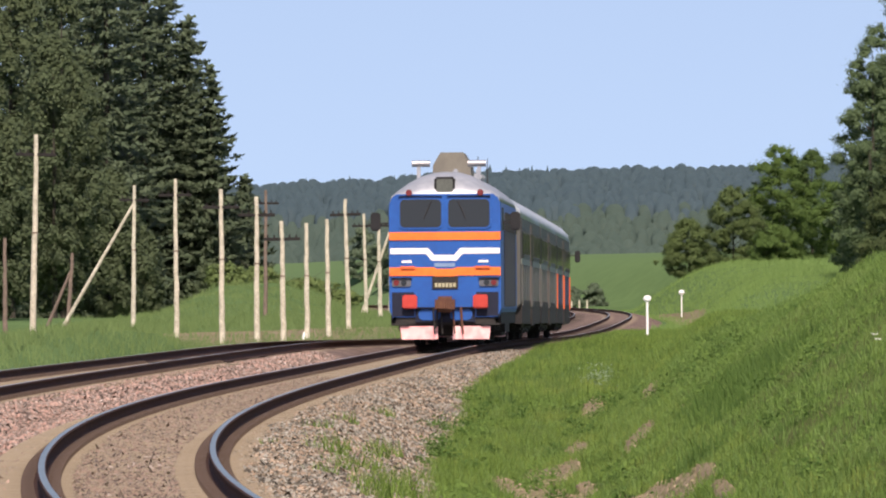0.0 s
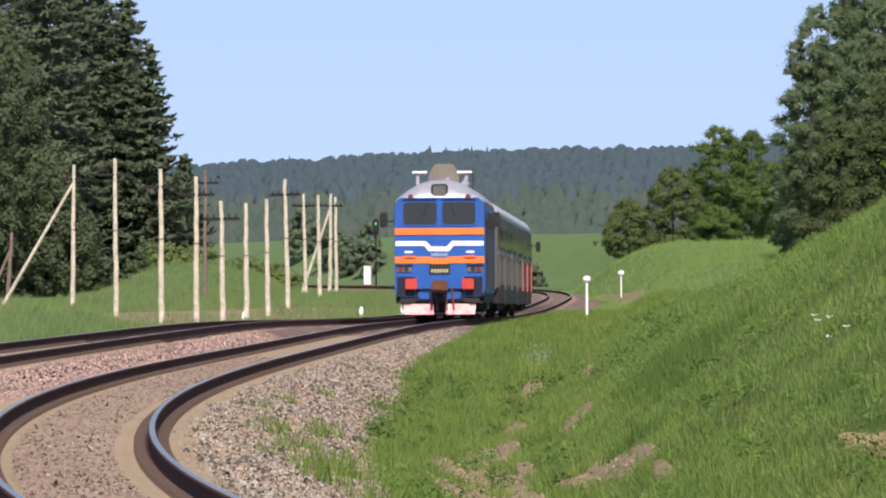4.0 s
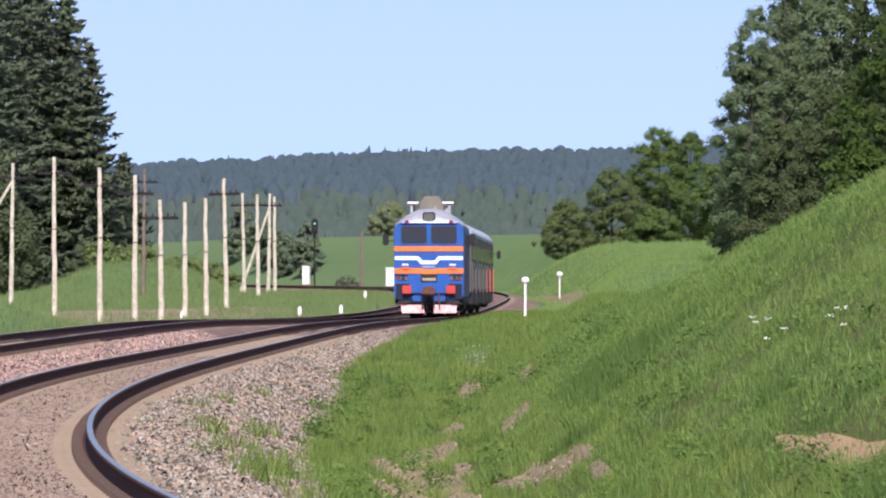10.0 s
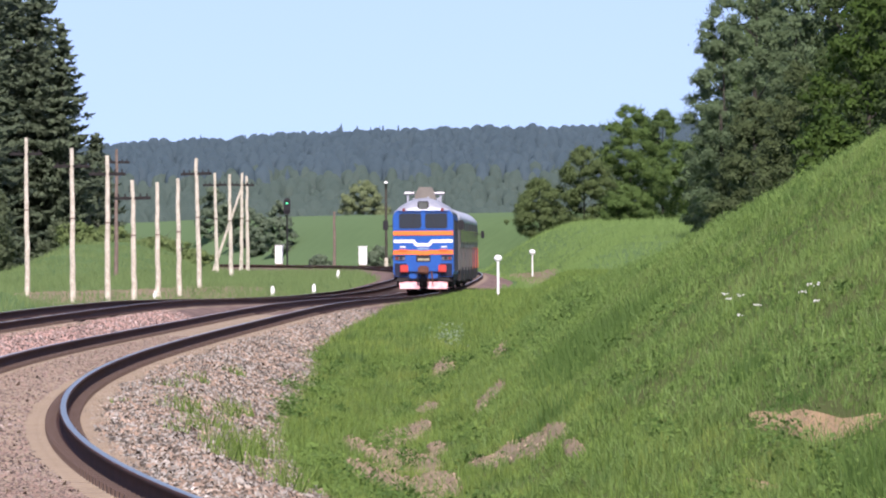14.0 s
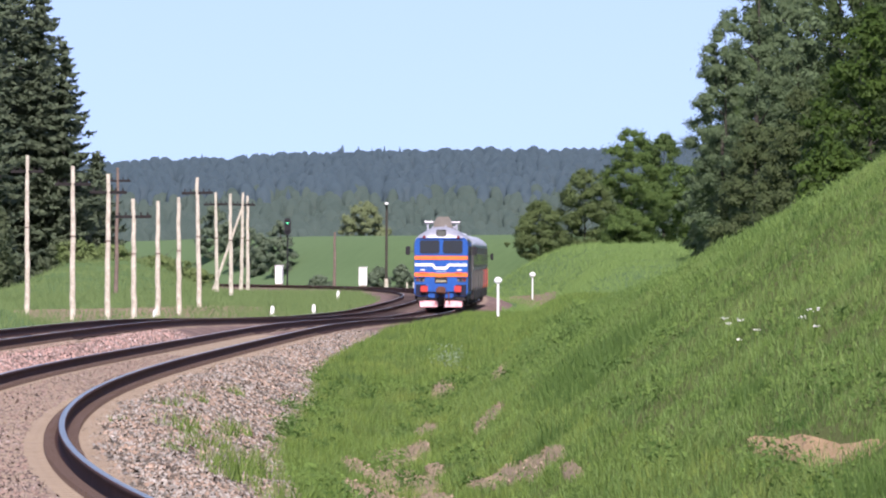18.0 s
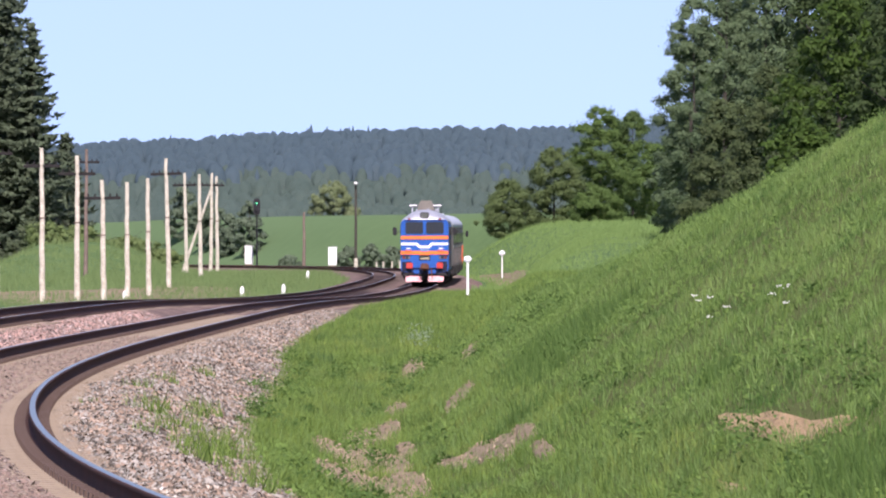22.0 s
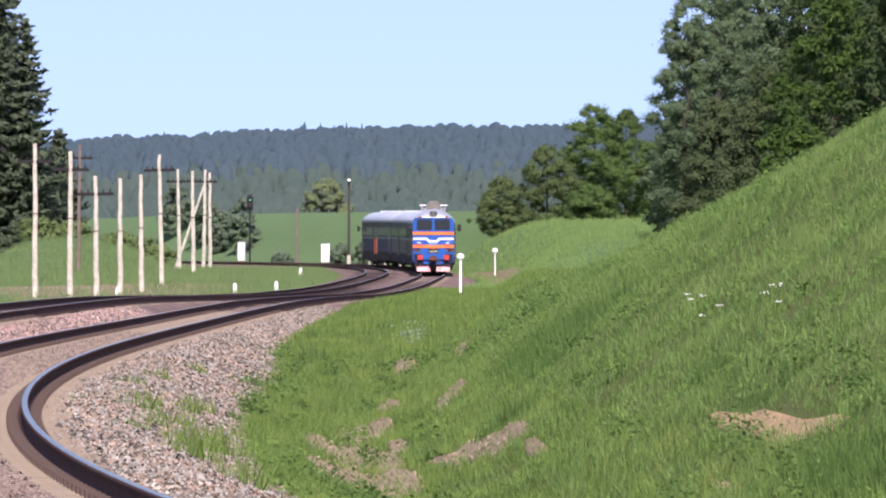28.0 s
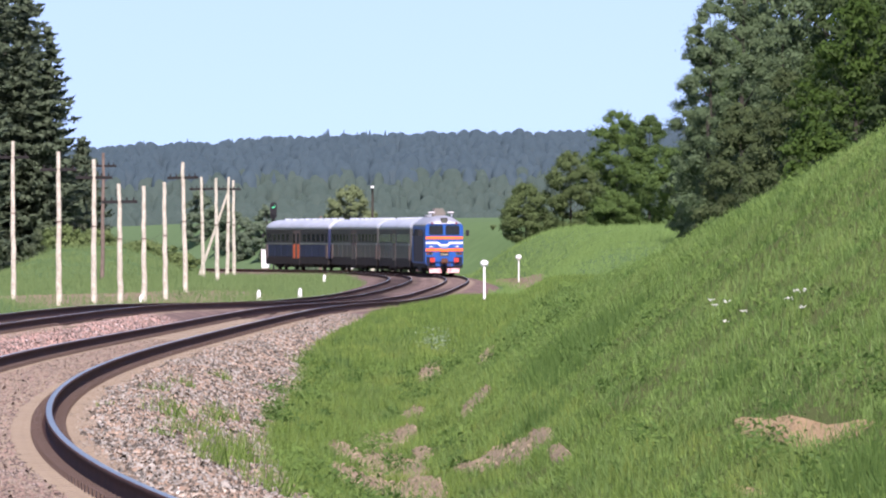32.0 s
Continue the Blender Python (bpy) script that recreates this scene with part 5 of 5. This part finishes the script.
# ---- grass, weeds, soil ----
PATCHES = [
    # distance, offset from the track, half length, half width, skew: bare soil in the grass
    (147.5, 5.06, 7.0, 0.2, 0.0), (135.2, 6.1, 7.0, 0.14, 0.0), (109.2, 5.82, 3.4, 0.2, 0.045), (121.2, 5.04, 4.0, 0.16, 0.0),
    (109.0, 4.66, 5.0, 0.33, 0.0), (110.8, 4.95, 4.0, 0.14, 0.0), (98.5, 4.4, 6.0, 0.36, 0.0), (101.0, 4.1, 4.5, 0.2, 0.0), (95.0, 4.75, 4.0, 0.18, 0.0),
    (86.0, 4.15, 6.0, 0.42, 0.0), (89.0, 3.98, 4.5, 0.22, 0.0), (99.0, 4.98, 3.0, 0.1, 0.0), (91.0, 5.26, 2.8, 0.17, 0.0), (90.2, 5.48, 2.6, 0.15, 0.0),
    (88.2, 5.68, 2.4, 0.13, 0.0), (87.5, 5.88, 2.0, 0.1, 0.0), (83.4, 5.82, 1.6, 0.07, 0.0), (88.0, 4.67, 4.0, 0.22, 0.0), (107.2, 6.38, 1.4, 0.06, 0.0),
    (620.0, 5.0, 60.0, 1.6, 0.0), (440.0, -22.5, 85.0, 14.5, 0.0),
]
SANDY = [(68.6, 6.66, 3.6, 0.19, -0.03), (67.0, 6.02, 1.0, 0.06, 0.0)]


def grass_edge(d):
    return np.interp(d, [0, 80, 118, 150, 200, 240, 420, 470, 520, 600], [2.75, 2.75, 2.7, 2.35, 1.95, 1.4, 1.4, 2.2, 3.0, 3.6])


def blades(rng, x, d, length, width, lean=0.5):
    """Tapered, leaning blades rooted at x, d."""
    n = len(x)
    z = land(x, d) - 0.02
    u = x - line_x(d)
    a = rng.uniform(0, 6.283, n)
    L = length * rng.uniform(0.5, 1.35, n)
    W = width * rng.uniform(0.7, 1.3, n)
    ca, sa = np.cos(a), np.sin(a)
    t = rng.normal(0, lean, n) * L
    b = rng.uniform(0, 6.283, n)
    root = np.stack([x, d, z], 1)
    side = np.stack([ca * W, sa * W, 0 * W], 1)
    tip = root + np.stack([np.cos(b) * t, np.sin(b) * t, L * 0.95], 1)
    v = np.stack([root - side, root + side, tip], 1).reshape(-1, 3)
    return v, np.arange(n * 3).reshape(-1, 3)


def clear_of_soil(x, d, keep_some, rng):
    u, ok = x - line_x(d), np.ones(len(x), bool)
    for pd, pu, hl, hw, skew in PATCHES + SANDY:
        q = 0.12 * waves(x, d, 0.1, pu) + ((d - pd) / hl) ** 2 + ((u - pu - skew * (d - pd)) / hw) ** 2 + 0.35 * waves(x, d, 0.25, pd)
        ok &= (q > 0.8) | (rng.uniform(0, 1, len(x)) < keep_some)
    return ok


def meadow(name, label, count, dr, ur, length, width, leaf, seed, power=1.0, clump=0.35):
    rng = np.random.default_rng(seed)
    d = dr[0] + (dr[1] - dr[0]) * rng.uniform(0, 1, count) ** power
    lo = ur[0] if ur[0] is not None else grass_edge(d) + 0.25 * waves(d, d * 0, 1.3, 2.0) + 0.12 * waves(d, d * 0, 0.4, 1.0)
    u = lo + (ur[1] - lo) * rng.uniform(0, 1, count)
    x = line_x(d) + u
    ok = (rng.uniform(-1, 1, count) < clump + 1.0 * waves(x, d, 0.5, 3.0) + 0.8 * waves(x, d, 2.2, 1.0) + 0.5) & clear_of_soil(x, d, 0.2, rng)
    x, d = x[ok], d[ok]
    size = length * (1 + 0.5 * waves(x, d, 1.1, 6.0))
    ob = new(name, mesh_of(name, *blades(rng, x, d, size, width), leaf))
    tagged(ob, label, "grass", kind="stuff")


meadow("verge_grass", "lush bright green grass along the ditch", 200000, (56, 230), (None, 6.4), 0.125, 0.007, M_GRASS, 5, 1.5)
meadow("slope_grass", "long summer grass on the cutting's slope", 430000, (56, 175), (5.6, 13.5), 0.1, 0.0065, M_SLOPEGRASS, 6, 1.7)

meadow("tall_slope_grass", "long light blades standing over the slope's grass", 80000, (56, 170), (5.4, 13.5), 0.15, 0.006, M_TALLGRASS, 15, 1.7, 0.0)
meadow("tall_verge_grass", "long light blades standing over the ditch's grass", 36000, (56, 200), (None, 6.2), 0.15, 0.006, M_TALLGRASS, 16, 1.5, -0.2)


def herbs(name, label, count, dr, ur, size, seed, power=1.6):
    """Small broad leaves of the herbs between the grass, in clumps."""
    rng = np.random.default_rng(seed)
    plants = count // 14
    d = dr[0] + (dr[1] - dr[0]) * rng.uniform(0, 1, plants) ** power
    x = line_x(d) + rng.uniform(*ur, plants)
    ok = (rng.uniform(-0.6, 1, plants) < waves(x, d, 1.3, 8.0)) & clear_of_soil(x, d, 0.0, rng)
    x, d = np.repeat(x[ok], 14), np.repeat(d[ok], 14)
    n = len(x)
    x, d = x + rng.normal(0, 0.05, n), d + rng.normal(0, 0.12, n)
    pts = np.stack([x, d, land(x, d) + rng.uniform(0.05, 0.16, n)], 1)
    tagged(new(name, mesh_of(name, *cards(rng, pts, size, 0.6, 0.0), M_HERB)), label, "herbs", kind="stuff")


herbs("slope_herbs", "broad-leaved herbs among the grass of the slope", 120000, (56, 190), (5.2, 13.0), 0.017, 31)
meadow("shoulder_grass", "grass overgrowing the ballast shoulder", 110000, (150, 440), (None, 13), 0.18, 0.015, M_GRASS, 7, 1.4)
meadow("bank_grass", "tall grass on the bank beyond the far track", 55000, (70, 300), (-24, -8.0), 0.28, 0.018, M_FARGRASS, 8, 0.9)
meadow("field_grass", "grass round the telegraph poles", 95000, (300, 760), (-36, -6.5), 0.42, 0.03, M_FARGRASS, 9, 0.8)
meadow("mound_grass", "pale grass on the bank by the curve", 70000, (430, 740), (3.4, 24), 0.33, 0.03, M_MOUND, 10, 0.6)


def soil_patch(d0, u0, hl, hw, skew, material, label):
    rows, cols = (7, 18) if hl < 20 else (70, 72)
    v = [(0, 0)]
    for r in range(1, rows + 1):
        for c in range(cols):
            a = 6.283 * c / cols
            k = r / rows * (1 + 0.12 * math.sin(2 * a + d0) + 0.08 * math.sin(3 * a + u0 * 9) + 0.05 * math.sin(7 * a + d0 * 3))
            v.append((math.sin(a) * hl * k, (min(math.cos(a), 0.3) if material is M_SAND else math.cos(a)) * hw * k))
    dd = np.array([d0 + p for p, q in v])
    xx = line_x(dd) + u0 + np.array([q + skew * p for p, q in v])
    edge = np.array([1.0] + [1 - (1 + i // cols) / rows for i in range(len(v) - 1)])
    zz = land(xx, dd) + (0.03 if hl < 20 else 0.06) + (0.006 if material is M_SAND else 0.02) * np.sqrt(edge) * (0.6 + 0.5 * waves(xx, dd, 0.22, d0)) - 0.03 * (edge < 0.05)
    bm = bmesh.new()
    vs = [bm.verts.new(p) for p in zip(xx, dd, zz)]
    for c in range(cols):
        bm.faces.new((vs[0], vs[1 + c], vs[1 + (c + 1) % cols]))
    for r in range(rows - 1):
        for c in range(cols):
            i, j = 1 + r * cols + c, 1 + r * cols + (c + 1) % cols
            bm.faces.new((vs[i], vs[i + cols], vs[j + cols], vs[j]))
    me = bpy.data.meshes.new("soil_patch")
    bmesh.ops.recalc_face_normals(bm, faces=bm.faces)
    bm.to_mesh(me)
    bm.free()
    me.materials.append(material)
    for poly in me.polygons:
        poly.use_smooth = True
    tagged(new("soil_patch", me), label, "bare soil", "bare soil patches")


for row in PATCHES:
    soil_patch(*row, M_DIRT, "bare pinkish stony soil in the grass")
for row in SANDY:
    soil_patch(*row, M_SAND, "bare orange sandy soil on the slope")


def weed_tuft(d, u, h, n, seed, leaf=None, label="green weed tuft growing in the ballast"):
    rng = np.random.default_rng(seed)
    t = thing("weed_tuft", label, "weed", "weeds in the ballast")
    x = float(line_x(d)) + u
    z = float(rail_z(d)) + float(np.interp(u, [1.9, 3.2], [-0.24, -0.72])) - 0.03
    t.matrix_world = pose(x, d, z)
    a, r, L = rng.uniform(0, 6.28, n), np.sqrt(rng.uniform(0, 1, n)) * h * 0.9, h * rng.uniform(0.15, 1.05, n) ** 1.2
    root = np.stack([np.cos(a) * r, np.sin(a) * r * 2, 0 * a], 1)
    b = rng.uniform(0, 6.28, n)
    side = np.stack([np.cos(b), np.sin(b), 0 * b], 1) * 0.007
    tip = root + np.stack([rng.normal(0, 0.35, n) * L, rng.normal(0, 0.35, n) * L, L], 1)
    v = np.stack([root - side, root + side, tip + side * 0.2, tip - side * 0.2], 1).reshape(-1, 3)
    part("foliage", mesh_of("foliage", v, np.arange(n * 4).reshape(-1, 4), leaf or M_GRASS), None, t)


for i, (d, u, h) in enumerate([(106, 1.75, 0.2), (92, 2.3, 0.3), (85, 2.65, 0.3), (113, 1.95, 0.2), (96, 1.35, 0.14), (88, 2.1, 0.22), (101, 2.5, 0.24), (79, 2.4, 0.3), (76, 2.7, 0.35), (124, 2.2, 0.2), (83, 1.9, 0.16), (72, 2.5, 0.3), (84, 2.5, 0.34), (82, 2.3, 0.28), (94, 1.97, 0.28), (104, 2.6, 0.28), (77, 2.2, 0.26), (86, 2.75, 0.36), (90, 2.65, 0.3), (98, 2.05, 0.2)]):
    weed_tuft(d, u, h, 110, 200 + i)


def umbel(d, u, h, seed):
    rng = random.Random(seed)
    x = float(line_x(d)) + u
    t = thing("white_flower", "white umbel flower standing over the grass", "flower", "white umbels on the slope", pose(x, d, ground_at(x, d) - 0.02))
    part("stem", tubed((0, 0, 0), (0.02, 0, h), 0.006, 0.004, 5), M_GRASS, t)
    bm = bmesh.new()
    for k in range(9):
        a, r = rng.uniform(0, 6.28), rng.uniform(0, 0.04)
        bmesh.ops.create_icosphere(bm, subdivisions=1, radius=0.009, matrix=Matrix.Translation((0.02 + math.cos(a) * r, math.sin(a) * r, h + rng.uniform(-0.01, 0.015))) @ Matrix.Diagonal((1, 1, 0.5, 1)))
    part("flower_head", bm, M_FLOWER, t, "white flower head")


for i, (d, u) in enumerate([(86.4, 7.53), (84.9, 7.46), (84.5, 7.54), (81.1, 7.41), (81.5, 7.27), (78.7, 7.62), (79.0, 7.72), (78.2, 7.73), (76.5, 7.53), (69.7, 7.68)]):
    umbel(d, u, 0.3, 300 + i)
rng_weeds = np.random.default_rng(77)
for i in range(110):
    d = 62 + 90 * rng_weeds.uniform(0, 1) ** 1.4
    u = rng_weeds.uniform(2.7, 5.4) if i % 3 else rng_weeds.uniform(5.4, 8.0)
    x = float(line_x(d)) + u
    n, h = 110, rng_weeds.uniform(0.12, 0.32)
    t = thing("broad_leaved_weed", "dark green broad-leaved weed among the grass", "weed", "weeds in the grass", pose(x, d, ground_at(x, d) - 0.02))
    pts = rng_weeds.normal(size=(n, 3)) * np.array([h * 0.5, h * 0.9, h * 0.3]) + np.array([0, 0, h * 0.6])
    pts[:, 2] = np.abs(pts[:, 2])
    part("foliage", mesh_of("foliage", *cards(rng_weeds, pts, 0.026, 0.6, 0.3), M_HERB if i % 4 == 0 else M_WEED), None, t)


for d, u in ((62.9, 6.26), (62.4, 6.42), (59.9, 6.2), (60.4, 6.09), (62.0, 6.06), (76.9, 6.95), (90.3, 5.91), (99.5, 7.48), (98.0, 6.5), (99.5, 6.7), (101.0, 6.45), (102.5, 6.75), (100.2, 7.0), (103.8, 6.5), (97.2, 6.85), (104.5, 6.9), (106.0, 6.6), (96.0, 6.6), (98.8, 7.2), (102.0, 7.1)):
    x = float(line_x(d)) + u
    t = thing("broad_leaved_weed", "dense tuft of dark bluish-green coarse grass", "weed", "weeds in the grass", pose(x, d, ground_at(x, d) - 0.02))
    n = 320
    root = rng_weeds.normal(size=(n, 3)) * np.array([0.16, 0.35, 0])
    root[:, 2] = [ground_at(x + q[0], d + q[1]) - ground_at(x, d) for q in root]
    tall, side = rng_weeds.uniform(0.1, 0.3, n), rng_weeds.normal(size=(n, 3)) * np.array([0.007, 0.007, 0])
    tip = root + np.stack([rng_weeds.normal(0, 0.3, n) * tall, rng_weeds.normal(0, 0.3, n) * tall, tall], 1)
    part("foliage", mesh_of("foliage", np.stack([root - side, root + side, tip], 1).reshape(-1, 3), np.arange(n * 3).reshape(-1, 3), M_WEED), None, t)


for d, u in ((164.0, 4.75), (167.0, 4.95), (161.0, 5.0)):
    x = float(line_x(d)) + u
    t = thing("pale_herb", "silvery pale-leaved herb standing in the ditch's grass", "weed", "weeds in the grass", pose(x, d, ground_at(x, d) - 0.02))
    pts = rng_weeds.normal(size=(70, 3)) * np.array([0.13, 0.4, 0.09]) + np.array([0, 0, 0.24])
    pts[:, 2] = np.abs(pts[:, 2])
    part("foliage", mesh_of("foliage", *cards(rng_weeds, pts, 0.024, 0.6, 0.3), M_PALEHERB), None, t)


# ---- loose stones of the ballast ----
def stones(name, label, count, dr, ur, size, seed, power=1.6, rock=None):
    rng = np.random.default_rng(seed)
    d = dr[0] + (dr[1] - dr[0]) * rng.uniform(0, 1, count) ** power
    u = rng.uniform(*ur, count)
    wander = 0.22 * waves(d, u, 2.2, 3.0) + 0.1 * waves(d, u, 0.6, 1.0)
    if 1 < ur[0]:
        u = np.where((u < 1.24 + wander) & (count > 5000), u + 0.75 * rng.uniform(0.4, 1, count), u)
    top = np.interp(u, [-6.3, -5.9, -2.5, -2.05, -1.8, 1.7, 1.9, 3.2], [-0.26, -0.21, -0.21, -0.29, -0.21, -0.21, -0.24, -0.72])
    x, z = line_x(d) + u, rail_z(d) + top
    z = z + cant(d) * np.clip(0.5 - u / 1.6, 0, 1) * ease(u, -2.3, -1.6) + cant(d) * np.clip(0.5 - (u + SPACING) / 1.6, 0, 1) * ease(-u, 2.0, 2.6) + far_lift(d) * ease(-u, 2.1, 2.9)
    base = np.array([(1, 0, 0), (0, 1, 0), (-1, 0, 0), (0, -1, 0), (0, 0, 1), (0, 0, -1)], float)
    s = size * rng.uniform(0.55, 1.5, (count, 1, 3)) * np.array([1, 1, 0.75])
    a = rng.uniform(0, 6.283, count)
    v = base[None] * s + rng.normal(0, size * 0.18, (count, 6, 3))
    ca, sa = np.cos(a)[:, None], np.sin(a)[:, None]
    v = np.stack([v[..., 0] * ca - v[..., 1] * sa, v[..., 0] * sa + v[..., 1] * ca, v[..., 2] + v[..., 0] * rng.normal(0, 0.4, count)[:, None]], -1)
    v = v + np.stack([x, d, z + size * 0.2], 1)[:, None]
    tri = np.array([(0, 1, 4), (1, 2, 4), (2, 3, 4), (3, 0, 4)])
    f = (np.arange(count)[:, None, None] * 6 + tri[None]).reshape(-1, 3)
    tagged(new(name, mesh_of(name, v.reshape(-1, 3), f, rock or M_STONE)), label, "stones", kind="stuff")


stones("shoulder_stones", "loose pink and grey crushed stones on the shoulder", 78000, (57, 230), (1.12, 3.2), 0.036, 21)
stones("middle_stones", "loose pink and grey crushed stones between the tracks", 42000, (60, 210), (-2.98, -1.1), 0.034, 22, rock=M_PINKSTONE)
stones("dust_pebbles", "scattered pebbles in the dust beside the rails", 9000, (57, 150), (0.92, 1.5), 0.02, 24)
stones("pale_chips", "pale limestone chips along the dusty strip", 1300, (58, 130), (1.3, 1.62), 0.024, 25, rock=M_CHIP)
stones("inner_stones", "loose crushed stones between the rails", 26000, (58, 160), (-0.52, 0.42), 0.033, 23, rock=M_BROWNSTONE)


def soil_stones():
    rng = np.random.default_rng(41)
    V = []
    for pd, pu, hl, hw, skew in PATCHES[:-2]:
        n = int(130 * hl * hw)
        r, a = np.sqrt(rng.uniform(0, 1, n)), rng.uniform(0, 6.283, n)
        d = pd + np.sin(a) * r * hl
        x = line_x(d) + pu + np.cos(a) * r * hw + skew * (d - pd)
        V.append(np.stack([x, d, land(x, d) + 0.03], 1))
    p = np.concatenate(V)
    n = len(p)
    base = np.array([(1, 0, 0), (0, 1, 0), (-1, 0, 0), (0, -1, 0), (0, 0, 1)], float)
    v = base[None] * (0.022 * rng.uniform(0.5, 1.5, (n, 1, 3))) + rng.normal(0, 0.006, (n, 5, 3)) + p[:, None]
    tri = np.array([(0, 1, 4), (1, 2, 4), (2, 3, 4), (3, 0, 4)])
    f = (np.arange(n)[:, None, None] * 5 + tri[None]).reshape(-1, 3)
    tagged(new("soil_stones", mesh_of("soil_stones", v.reshape(-1, 3), f, M_SOILSTONE)), "small stones scattered on the bare soil", "stones", kind="stuff")


soil_stones()


# ---- sleepers with their fastenings ----
def sleeper_mesh():
    bm = bmesh.new()
    box(bm, (-1.36, 1.36), (-0.14, 0.14), (-0.36, -0.178), 0.015)
    for s in (-1, 1):
        for k in (-1, 1):
            box(bm, (s * 0.797 + k * 0.12 - 0.055, s * 0.797 + k * 0.12 + 0.055), (-0.07, 0.07), (-0.18, -0.125), 0, 1)
    me = bpy.data.meshes.new("sleeper")
    bm.to_mesh(me)
    bm.free()
    me.materials.append(M_SLEEPER), me.materials.append(M_CLIP)
    return me


SLEEPER = sleeper_mesh()
for track, c, d0, count in ((track_near, 0.0, 57.0, 280), (track_far, -SPACING, 95.0, 150)):
    for k in range(count):
        d = d0 + k * 0.545
        ob = new("sleeper", SLEEPER)
        ob.parent = track
        slope = float(line_x(d + 0.5) - line_x(d - 0.5))
        n = Vector((1, -slope, 0)).normalized()
        ob.matrix_basis = pose(float(line_x(d)) + n.x * c, d + n.y * c, float(rail_z(d)) + float(cant(d)) / 2 + (float(far_lift(d)) if c else 0), 0, math.degrees(float(cant(d)) / 1.6), math.degrees(math.atan(-slope)))


motions()
